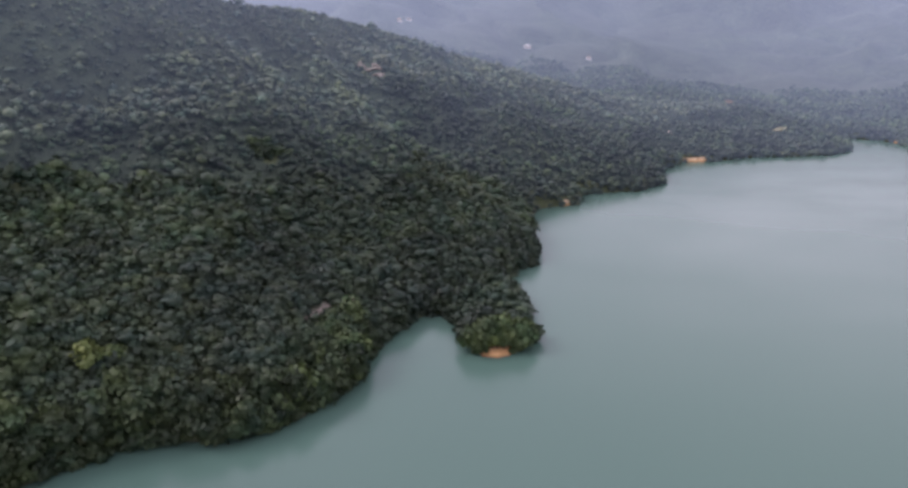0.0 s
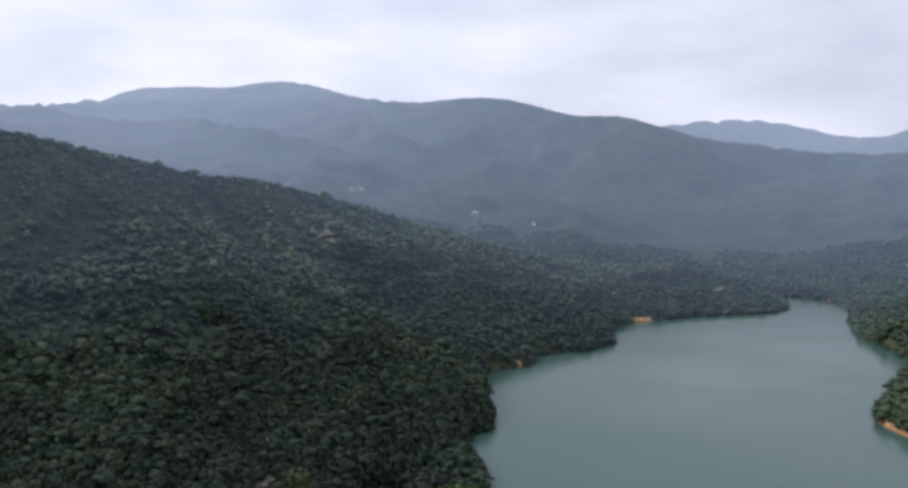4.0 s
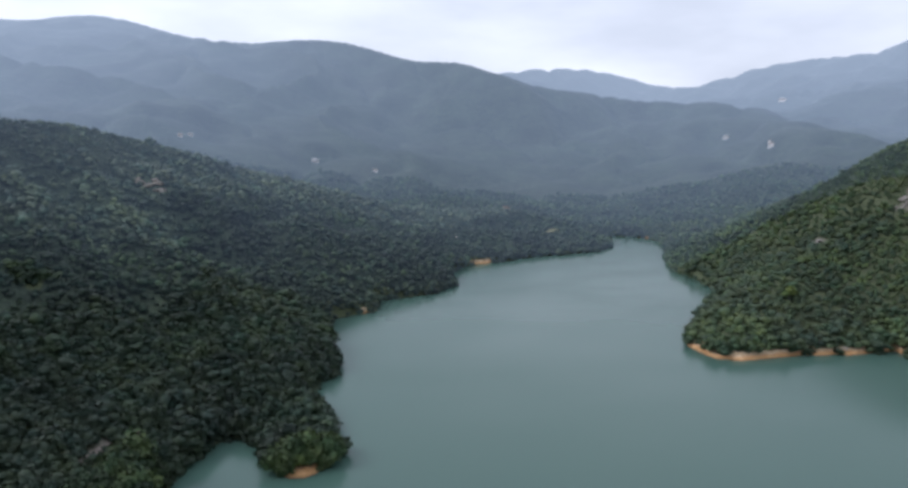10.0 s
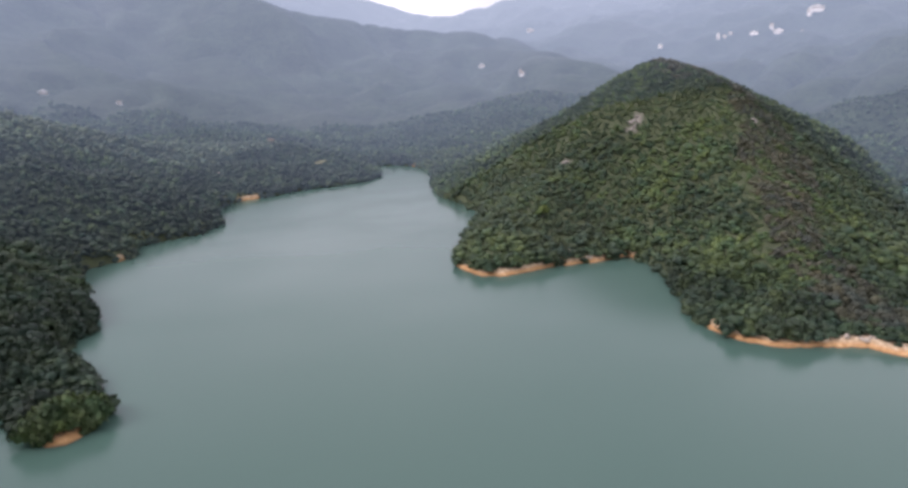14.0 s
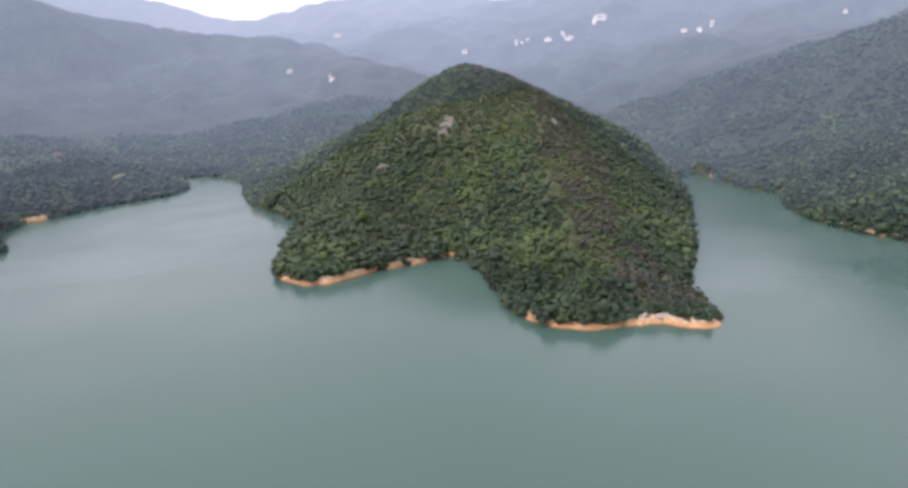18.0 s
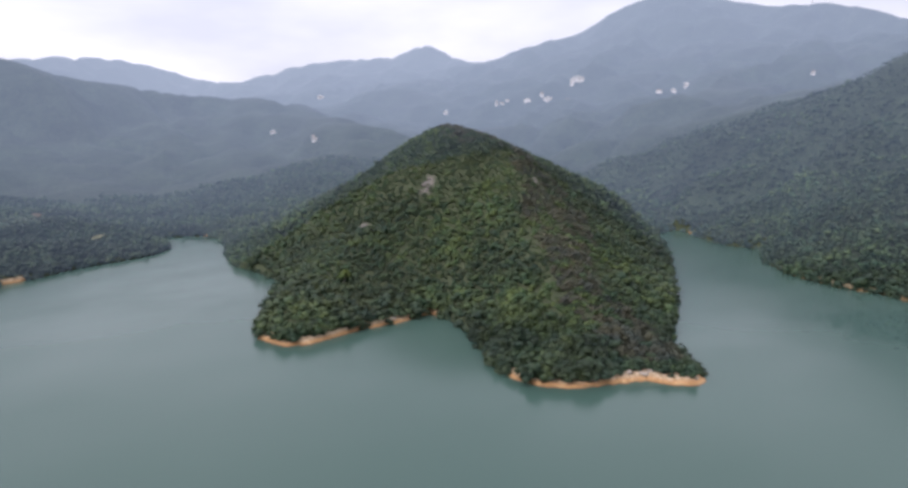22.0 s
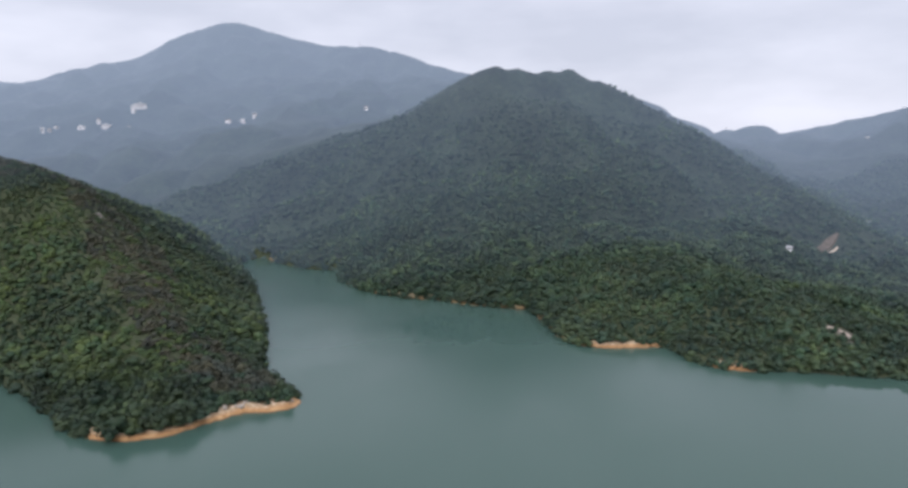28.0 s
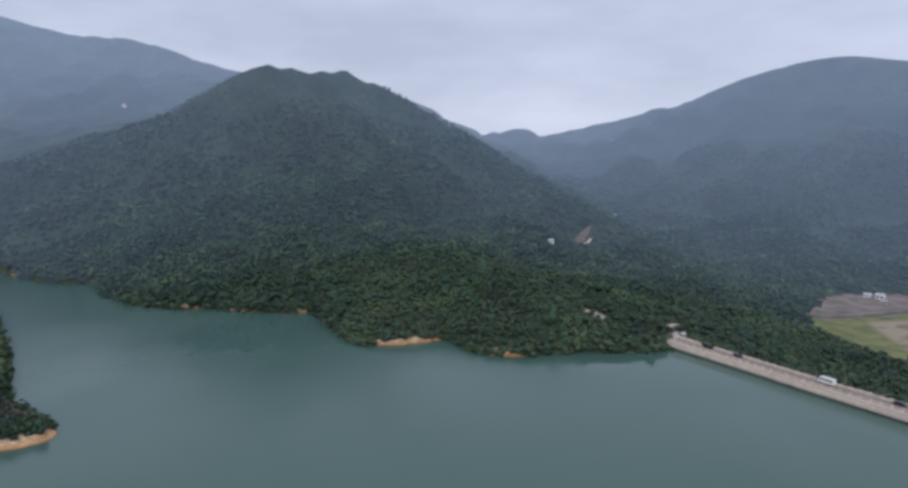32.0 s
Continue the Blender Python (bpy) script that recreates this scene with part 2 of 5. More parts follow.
creek = g.math("ABSOLUTE", g.math("SUBTRACT", cover, 462.0))
flat = g.mix(g.span(creek, 3.4, 2.0), flat, (0.055, 0.05, 0.045))
tufts = g.span(g.noise(0.045, 5.0, 0.7, (1.6, 1, 1)), 0.54, 0.6)
flat = g.mix(g.math("MULTIPLY", tufts, 0.75), flat, (0.085, 0.1, 0.042))
g.set("Base Color", flat).set("Roughness", 0.85)
g.bump(g.noise(0.5, 4.0), 0.5, 0.3)
MUD = g.m

g = Mat("reservoir_water")
g.set("Base Color", g.mix(g.noise(0.006, 3.0, 0.5), (0.054, 0.104, 0.083), (0.063, 0.116, 0.093)))
# light wind roughens the water, but for a sheltered patch off the east shore
def lee_patch(x, y, radius, ragged):
    """1 over a patch of sheltered water, 0 outside it, with streaky edges."""
    dx, dy = g.math("SUBTRACT", g.axis(0), x), g.math("SUBTRACT", g.axis(1), y)
    d = g.math("SQRT", g.math("ADD", g.math("MULTIPLY", dx, dx), g.math("MULTIPLY", dy, dy)))
    return g.span(g.math("ADD", d, g.math("MULTIPLY", g.noise(0.055, 4.0, 0.6, (1, 2.4, 1)), ragged)), radius, radius - 14.0)


lee = g.math("MAXIMUM", lee_patch(396.0, 47.0, 82.0, 84.0), lee_patch(312.0, -150.0, 74.0, 50.0))
rippled = g.span(g.noise(0.012, 4.0, 0.6, (1, 1.8, 1)), 0.35, 0.7, 0.16, 0.27)
g.set("Roughness", g.math("SUBTRACT", rippled, g.math("MULTIPLY", lee, 0.145))).set("IOR", 1.333)
WATER = g.m


def plain(name, a, b, scale, rough=0.8, metallic=0.0, bump=0.3):
    """A surface of one colour with grain and stains."""
    k = Mat(name)
    k.set("Base Color", k.ramp(k.noise(scale, 5.0, 0.6), (0.3, a), (0.7, b))).set("Roughness", rough).set("Metallic", metallic)
    if bump:
        k.bump(k.noise(scale * 4, 3.0), bump, 0.05)
    return k.m


CONCRETE = plain("weathered_concrete", (0.56, 0.465, 0.365), (0.77, 0.66, 0.53), 0.3)
STONE = plain("dam_stone", (0.4, 0.325, 0.26), (0.57, 0.47, 0.38), 0.5)
WET_STONE = plain("wet_stone", (0.05, 0.05, 0.042), (0.1, 0.095, 0.08), 0.5, 0.5)
ASPHALT = plain("pale_asphalt", (0.38, 0.31, 0.25), (0.51, 0.42, 0.345), 0.5)
ROAD = plain("dam_road_surface", (0.17, 0.142, 0.118), (0.26, 0.215, 0.178), 0.4)
ROCK = plain("granite", (0.3, 0.255, 0.205), (0.5, 0.435, 0.36), 0.8)
OUTCROP = plain("weathered_outcrop", (0.15, 0.138, 0.12), (0.26, 0.238, 0.21), 0.8)
BARK = plain("bark", (0.05, 0.04, 0.03), (0.12, 0.1, 0.08), 2.0)
WHITE = plain("white_render", (0.6, 0.605, 0.61), (0.76, 0.76, 0.755), 0.25)
ROOFING = plain("roof_tiles", (0.25, 0.22, 0.2), (0.4, 0.36, 0.33), 0.6)
GLASS = plain("window_glass", (0.03, 0.035, 0.04), (0.05, 0.055, 0.06), 0.5, 0.12, 0.0, 0)
PAINT_WHITE = plain("white_vehicle_paint", (0.74, 0.72, 0.66), (0.82, 0.8, 0.74), 1.0, 0.35, 0.0, 0)
PAINT_DARK = plain("dark_vehicle_paint", (0.012, 0.012, 0.015), (0.03, 0.03, 0.035), 1.0, 0.3, 0.0, 0)
RUBBER = plain("tyre_rubber", (0.015, 0.015, 0.015), (0.03, 0.03, 0.03), 3.0, 0.9)
STEEL = plain("galvanised_steel", (0.3, 0.31, 0.32), (0.45, 0.46, 0.47), 1.0, 0.5, 0.6, 0)

# ---------------------------------------------------------------- plan of the land
SHORE_WEST = [(-164, 48), (-128, 104), (-93.6, 132), (-81.6, 143.2), (-69.6, 147.2), (-52, 149.6), (-42.5, 158), (-33.5, 175), (-30.5, 190.5),
              (-29.6, 204), (-21.6, 214.4), (-14.4, 225.6), (-8, 223.2), (-3.2, 215.2), (0.6, 200), (3, 192.6), (8.8, 191), (13.2, 194.6), (16.8, 201),
              (17.6, 230), (15.5, 244), (9.5, 258), (17, 268), (24.8, 277), (25.6, 297.6), (24.8, 330.4), (32.8, 361.6), (45.6, 367.2), (56, 372), (60, 392), (77.6, 400.8),
              (94.4, 402.4), (115.2, 424.8), (122.4, 464), (145.6, 489.6), (164.8, 491.2), (199.2, 507.2), (227.2, 509.6), (258.4, 516), (280.8, 537.6), (292.8, 569.6)]
SHORE_NORTH = [(304, 592), (324, 580), (333.6, 560), (330.4, 532), (308, 496), (294.4, 475.2), (273.6, 432), (269, 392), (264, 365),
               (238, 335), (197, 294), (181.6, 272), (183.2, 254.4), (192, 248), (209.6, 248), (227.2, 248), (240, 244), (265.6, 242.4),
               (264, 227.2), (251.2, 204.8), (236.8, 185.6), (222.4, 168), (214.4, 155.2), (213.6, 142.4), (220, 130.4), (232, 123.2), (244.8, 114.4),
               (247.2, 104), (252, 96.8), (260, 96)]
SHORE_EAST = [(271.5, 111), (288.5, 125.5), (301, 130), (374, 160), (448, 194.4), (496, 218.4), (552, 252), (596, 276), (632, 272), (628, 254.4),
              (601.6, 234.4), (576, 204), (577.6, 177.6), (520, 155.2), (483.2, 125.6), (464, 95.2), (464, 73.6), (452, 57.6), (445.6, 36), (440, 10.4),
              (408.8, 3.2), (370.4, -6.4), (357.6, -14.4), (356, -32), (359.2, -46.4), (362.4, -57.6), (335.2, -67.2), (325.6, -77.6), (324, -87.2),
              (326.4, -98.4), (326.4, -115.2), (322.4, -133.6), (321.5, -152), (324, -164)]
SHORE_SOUTH = [(318, -169), (281, -181), (250, -190.5), (216, -202.5), (150, -227), (80, -252), (16, -268), (-72, -252), (-136, -188),
               (-172, -88), (-177.6, -16)]
LAKE = np.array(SHORE_WEST + SHORE_NORTH + SHORE_EAST + SHORE_SOUTH, float)

# crests and valley floors: x, y, height of the ground
CRESTS = {
    "west_hill": [(-336, 120, 140), (-240, 232, 128), (-172.8, 297.6, 118.0), (-161.6, 321.6, 114.8), (-150.4, 352.8, 109.2), (-140, 374.4, 106.8),
                  (-132, 394.4, 100.4), (-120, 406.4, 98.0), (-100.8, 420, 98.8), (-86.4, 447.2, 94.0), (-69.6, 474.4, 88.4), (-50.4, 509.6, 81.2),
                  (-19.2, 551.2, 66.0), (8, 576, 57.2), (51.2, 597.6, 45.6), (103.2, 615.2, 29.6), (155.2, 620.8, 16)],
    "headland": [(155.2, 620.8, 16), (184, 624, 14.4), (232, 632, 17.6), (264, 588, 9.6)],
    "north_range": [(-1000, 1732, 257.6), (-873.6, 1888, 272), (-772, 1931.2, 336), (-679.2, 1965.6, 357.6), (-538.4, 2008.8, 355.2), (-388, 2043.2, 385.6),
                    (-325.6, 2054.4, 382.4), (-222.4, 1987.2, 341.6), (-89.6, 1837.6, 296), (25.6, 1759.2, 292.8), (144, 1673.6, 294.4), (224.8, 1584, 275.2),
                    (307.2, 1488, 232.8), (386.4, 1386.4, 228.8), (423.2, 1292, 200), (460, 1194.4, 168)],
    "near_spur": [(423.2, 1292, 200), (496, 1308, 175.2), (644, 1241.6, 152.8), (713.6, 1175.2, 141.6), (770.4, 1119.2, 146.4), (799.2, 1048.8, 121.6)],
    "hollow_ridge": [(799.2, 1048.8, 121.6), (744, 940, 105.6), (707.2, 814.4, 96.8), (700.8, 712, 91.2), (682.4, 650.4, 75.2), (664, 576, 49.6)],
    "far_range": [(896.8, 2736, 315.2), (1033.6, 2688, 328.8), (1180.8, 2626.4, 334.4), (1319.2, 2559.2, 312), (1433.6, 2497.6, 262.4), (1513.6, 2354.4, 235.2),
                  (1556.8, 2229.6, 256), (1621.6, 2082.4, 299.2), (1673.6, 1936, 315.2), (1751.2, 1755.2, 313.6), (1766.4, 1623.2, 361.6), (1806.4, 1516.8, 299.2),
                  (1815.2, 1443.2, 278.4)],
    "great_hill": [(1815.2, 1443.2, 276.8), (1814.4, 1312, 280), (1820.8, 1232, 293.6), (1833.6, 1139.2, 330.4), (1840.8, 1049.6, 372.8), (1850.4, 948, 420.8),
                   (1892.8, 858.4, 457.6), (1925.6, 782.4, 432.8), (1919.2, 686.4, 409.6), (1912, 581.6, 372.8), (1872, 480, 376), (1860, 403.2, 359.2),
                   (1849.6, 326.4, 329.6), (1820.8, 240, 297.6), (1720, 80, 264), (1588.8, -167.2, 217.6)],
    "low_hump": [(1040, 1214.4, 118.4), (1150.4, 1222.4, 166.4), (1192.8, 1180.8, 177.6), (1184, 1074.4, 152), (1164, 975.2, 118.4)],
    "peninsula": [(415.2, 362.4, 99.0), (412.8, 327.2, 90), (401.6, 288.8, 77.6), (379.2, 258.4, 62.4), (345.6, 229.6, 45.6), (308, 198.4, 29.6), (276, 166.4, 16),
                  (254.4, 137.6, 6.4)],
    "peninsula_east": [(412.8, 327.2, 90), (424, 297.6, 75.2), (441.6, 281.6, 65.5), (467.2, 276.8, 57), (508, 276, 46), (532, 268, 30)],
    "cove_gully": [(272, 246, 2.5), (287, 257, 9), (311, 277, 21), (336, 297, 36.5), (358, 314, 56)],
    "peninsula_west": [(415.2, 362.4, 99.0), (382.4, 373.6, 81.5), (341.6, 380, 55), (316.8, 400.8, 34), (306.4, 448.8, 14)],
    "peninsula_back": [(415.2, 362.4, 97.0), (448, 416, 67.2), (496, 472, 41.6), (560, 528, 38.4), (664, 576, 49.6)],
    "lobe": [(361.6, 352, 67.2), (304, 328, 32), (259.2, 303.2, 21.6), (216, 276.8, 9.6), (196.8, 267.2, 5.6)],
    "east_hill": [(688, 448, 48), (733.6, 405.6, 49.6), (760.8, 352, 65.6), (785.6, 292.8, 90.4), (805.6, 231.2, 112), (821.6, 166.4, 140), (828, 127.2, 166.4), (832, 101.6, 186),
                  (835.2, 68.8, 200), (861.6, 23.2, 192), (893.6, -24.8, 201), (891.2, -65.6, 179), (886.4, -112.8, 152), (879.2, -159.2, 126.4),
                  (809.6, -214.4, 78.4), (740, -251.2, 48), (688.8, -274.4, 32), (632, -304, 8)],
    "east_spur": [(835.2, 68.8, 196), (740.8, 43.2, 130.4), (669.6, 28, 76), (588.8, 33.6, 32)],
    "near_hill": [(576.8, -156, 16), (504.8, -71.2, 27.2), (474.4, -56, 26.4), (444.8, -32, 20), (397.6, -11.2, 9.6)],
    "near_hill_south": [(504.8, -71.2, 27.2), (434.4, -100.8, 22.4), (376, -130.4, 14.4), (348.8, -152, 8.8)],
    "south_range": [(1588.8, -167.2, 217.6), (1806.4, -336.8, 148), (1863.2, -455.2, 136), (1845.6, -521.6, 128), (1745.6, -575.2, 144), (1632.8, -651.2, 170),
                    (1560, -719.2, 184), (1491.2, -768, 205), (1377.6, -808.8, 239), (1304.8, -850.4, 260.8), (1232.8, -884.8, 272),
                    (1196, -933.6, 277.6), (1141.6, -1000, 258.4), (1000, -1160, 232), (720, -1360, 200), (240, -1520, 208)],
    "estuary": [(376, -300, -16.8), (432.8, -328, -17.6), (476, -356, -17.6), (512, -416, -17.6), (500, -470, -17.6), (440, -500, -17.6), (448, -448, -17.6), (376, -368, -17.6)],
    "estuary_out": [(264, -240, -11.2), (344, -336, -17.6), (336, -480, -18.4), (200, -640, -19.2)],
    "dam_toe": [(345, -190, 0), (285, -203, -7), (224, -226, -7), (160, -250, -5)],
    "valley": [(1440, -400, 104), (1120, -384, 56), (776.8, -320, 20.8), (643.2, -336, -3.2), (570.4, -365.6, -12)],
    "north_valley": [(332, 596, 2.4), (376, 664, 6.4), (392, 784, 12.8), (360, 944, 27.2), (288, 1120, 56), (240, 1320, 104)],
    "mid_valley": [(640, 288, 3.2), (688, 376, 20.8), (768, 480, 36), (864, 680, 49.6), (976, 880, 72), (1040, 1040, 96)],
    "hollow": [(392, 784, 12.8), (512, 800, 32), (608, 944, 64), (624, 1104, 96)],
    "inlet_slope": [(352, 560, 4.8), (416, 588, 16), (480, 640, 32), (560, 688, 56)],
    "west_hollow": [(-416, 400, 72), (-320, 576, 56), (-176, 720, 48), (-32, 800, 38.4), (96, 808, 27.2), (224, 768, 16), (352, 720, 7.2)],
    "dark_gully": [(-88, 264, 41.6), (-56, 252, 20.8), (-24, 236.8, 2.4)],
    "south_slope": [(643.2, -368, -9.6), (800, -560, 48), (1000, -800, 152)],
    "behind_north": [(-1250, 2200, 150), (-700, 2450, 180), (-300, 2500, 180), (150, 2150, 150), (450, 1750, 140), (620, 1500, 120)],
    "behind_spur": [(620, 1500, 120), (900, 1300, 100), (1000, 1500, 110), (1150, 1900, 140), (1200, 2250, 150)],
    "behind_far": [(900, 3200, 120), (1600, 2950, 100), (2000, 2300, 100), (2150, 1700, 100), (2250, 1200, 120), (2350, 800, 150), (2250, 300, 120), (2100, -100, 90),
                   (2250, -500, 60), (1950, -900, 60), (1500, -1250, 100)],
    "back_west": [(-336, 120, 140), (-416, -120, 120), (-336, -336, 104), (-120, -448, 80), (96, -416, 48)],
    "west_range": [(-1000, 1732, 257.6), (-1120, 1120, 240), (-1080, 320, 256), (-1040, -640, 224), (-560, -1360, 208), (240, -1520, 208)],
}

# ---------------------------------------------------------------- the shape of the ground


def lattice(ix, iy, seed):
    """A repeatable random number for each lattice point."""
    h = (ix.astype(np.int64) * 374761393 + iy.astype(np.int64) * 668265263 + seed * 974634617) & 0xFFFFFFFF
    h = ((h ^ (h >> 13)) * 1274126177) & 0xFFFFFFFF
    return ((h ^ (h >> 16)) & 0xFFFFFF) / float(0xFFFFFF)


def value_noise(x, y, size, seed=1, octaves=3, gain=0.5):
    """Smooth noise of -1 to 1 with features about size metres wide."""
    total, amp, norm = np.zeros_like(x, dtype=float), 1.0, 0.0
    for o in range(octaves):
        u, v = x / size * 2 ** o, y / size * 2 ** o
        iu, iv = np.floor(u).astype(np.int64), np.floor(v).astype(np.int64)
        fu, fv = u - iu, v - iv
        fu, fv = fu * fu * (3 - 2 * fu), fv * fv * (3 - 2 * fv)
        a = lattice(iu, iv, seed + o) * (1 - fu) + lattice(iu + 1, iv, seed + o) * fu
        b = lattice(iu, iv + 1, seed + o) * (1 - fu) + lattice(iu + 1, iv + 1, seed + o) * fu
        total += amp * ((a * (1 - fv) + b * fv) * 2 - 1)
        norm += amp
        amp *= gain
    return total / norm


def inside(x, y, poly):
    """Which points lie inside the outline."""
    hit = np.zeros(x.shape, bool)
    for (ax, ay), (bx, by) in zip(poly, np.roll(poly, -1, 0)):
        if ay == by:
            continue
        cross = (ay > y) != (by > y)
        hit ^= cross & (x < (bx - ax) * (y - ay) / (by - ay) + ax)
    return hit


def off_shore(x, y):
    """Distance to the lake's outline: positive on land, negative over water."""
    best = np.full(x.shape, 1e9)
    for (ax, ay), (bx, by) in zip(LAKE, np.roll(LAKE, -1, 0)):
        dx, dy = bx - ax, by - ay
        k = np.clip(((x - ax) * dx + (y - ay) * dy) / (dx * dx + dy * dy), 0, 1)
        np.minimum(best, (x - ax - k * dx) ** 2 + (y - ay - k * dy) ** 2, out=best)
    best = np.sqrt(best)
    return np.where(inside(x, y, LAKE), -best, best)


X0, X1, Y0, Y1, CELL = -1600.0, 3520.0, -2240.0, 3680.0, 8.0


def relax():
    """Stretch a smooth skin between the shore, the crests and the valley floors, from coarse to fine."""
    skin = None
    for step, turns in ((64.0, 500), (32.0, 200), (16.0, 120), (CELL, 60)):
        nx, ny = int((X1 - X0) / step) + 1, int((Y1 - Y0) / step) + 1
        gx, gy = np.meshgrid(X0 + np.arange(nx) * step, Y0 + np.arange(ny) * step)
        known, fixed = np.zeros((ny, nx)), np.zeros((ny, nx))
        for crest in CRESTS.values():
            for (ax, ay, az), (bx, by, bz) in zip(crest, crest[1:]):
                n = int(math.hypot(bx - ax, by - ay) / (step * 0.4)) + 2
                k = np.linspace(0, 1, n)
                cx = np.rint((ax + (bx - ax) * k - X0) / step).astype(int)
                cy = np.rint((ay + (by - ay) * k - Y0) / step).astype(int)
                np.add.at(known, (cy, cx), az + (bz - az) * k)
                np.add.at(fixed, (cy, cx), 1)
        known = np.where(fixed > 0, known / np.maximum(fixed, 1), 0)
        hold = fixed > 0
        wet = inside(gx, gy, LAKE) & ~hold
        if skin is None:
            skin = np.full((ny, nx), 120.0)
        else:
            jx, jy = (gx - X0) / (2 * step), (gy - Y0) / (2 * step)
            skin = bilinear(skin, jx, jy)
        for _ in range(turns):
            skin = np.where(hold, known, np.where(wet, 0.0, skin))
            p = np.pad(skin, 1, mode="edge")
            skin = (p[:-2, 1:-1] + p[2:, 1:-1] + p[1:-1, :-2] + p[1:-1, 2:]) * 0.25
        skin = np.where(hold, known, np.where(wet, 0.0, skin))
    for turn in range(16):                      # ease the crests, the distant ones most
        p = np.pad(skin, 1, mode="edge")
        eased = skin * 0.4 + (p[:-2, 1:-1] + p[2:, 1:-1] + p[1:-1, :-2] + p[1:-1, 2:]) * 0.15
        skin = eased if turn < 3 else skin + (eased - skin) * np.clip((np.hypot(gx, gy) - 850) / 400, 0, 1)
    return skin + 3.5 * np.clip((np.hypot(gx, gy) - 850) / 400, 0, 1)


def bilinear(grid, jx, jy):
    ix = np.clip(np.floor(jx).astype(int), 0, grid.shape[1] - 2)
    iy = np.clip(np.floor(jy).astype(int), 0, grid.shape[0] - 2)
    fx, fy = np.clip(jx - ix, 0, 1), np.clip(jy - iy, 0, 1)
    return ((grid[iy, ix] * (1 - fx) + grid[iy, ix + 1] * fx) * (1 - fy)
            + (grid[iy + 1, ix] * (1 - fx) + grid[iy + 1, ix + 1] * fx) * fy)


SKIN = relax()


def crest_distance():
    """How far each cell lies from the nearest crest or valley line, up to 120 m."""
    out = np.full(SKIN.shape, 120.0)
    near = np.zeros(SKIN.shape, bool)
    for crest in CRESTS.values():
        for (ax, ay, _), (bx, by, _) in zip(crest, crest[1:]):
            k = np.linspace(0, 1, int(math.hypot(bx - ax, by - ay) / 4) + 2)
            near[np.rint((ay + (by - ay) * k - Y0) / CELL).astype(int), np.rint((ax + (bx - ax) * k - X0) / CELL).astype(int)] = True
    for step in range(15):
        out[near & (out > 119)] = step * CELL
        p = np.pad(near, 1)
        near = p[:-2, 1:-1] | p[2:, 1:-1] | p[1:-1, :-2] | p[1:-1, 2:] | near
    return out


FROM_CREST = crest_distance()


def on_peninsula(x, y):
    return (y > 90) & (y > 0.42 * x - 15) & (x > 250) & (x < 600) & (y < 460)


def height(x, y, shore=None):
    """Ground height, with gullies and a steep earth bank at the water's edge."""
    d = off_shore(x, y) if shore is None else shore
    base = bilinear(SKIN, (x - X0) / CELL, (y - Y0) / CELL)
    grow = 1 - np.exp(-np.maximum(d, 0) / 30.0)
    away = np.clip(np.hypot(x - 240, y - 160) / 1200, 0, 1)
    cut = (1 - np.abs(value_noise(x + 0.3 * y, y - 0.2 * x, 85.0, 5, 2))) ** 3
    wide = (1 - np.abs(value_noise(x, y, 290.0, 9, 3))) ** 3
    crest = bilinear(FROM_CREST, (x - X0) / CELL, (y - Y0) / CELL)
    calm = np.where(on_peninsula(x, y), 0.35, 1.0 + 0.9 * np.clip((x - 450) / 200, 0, 1))
    gully = (3.0 - 15.0 * cut) * calm * np.clip(crest / 42, 0, 1) + value_noise(x, y, 45.0, 6, 2) * 1.8 * np.clip(crest / 60, 0.15, 1)
    gully += (wide - 0.85) * (5.0 + 34.0 * away ** 1.5) * np.clip(crest / 115, 0, 1) ** 1.5
    low = np.clip((base + 10) / 36.0, 0, 1)
    land = base + gully * grow * low + 2.0 * (1 - np.exp(-np.maximum(d, 0) / 2.6)) * (base > -2)
    return np.where(d < 0, np.maximum(-7.0, d * 0.45), land)


def mesh_object(name, verts, faces, material, smooth=True):
    """A mesh object from arrays of corners and of triangles or quads."""
    verts, faces = np.asarray(verts, np.float32), np.asarray(faces, np.int32)
    me = bpy.data.meshes.new(name)
    n, k = faces.shape
    me.vertices.add(len(verts))
    me.vertices.foreach_set("co", verts.ravel())
    me.loops.add(n * k)
    me.loops.foreach_set("vertex_index", faces.ravel())
    me.polygons.add(n)
    me.polygons.foreach_set("loop_start", np.arange(0, n * k, k, dtype=np.int32))
    me.polygons.foreach_set("loop_total", np.full(n, k, np.int32))
    me.polygons.foreach_set("use_smooth", np.full(n, smooth, bool))
    me.materials.append(material)
    me.update(calc_edges=True)
    return new(name, me)


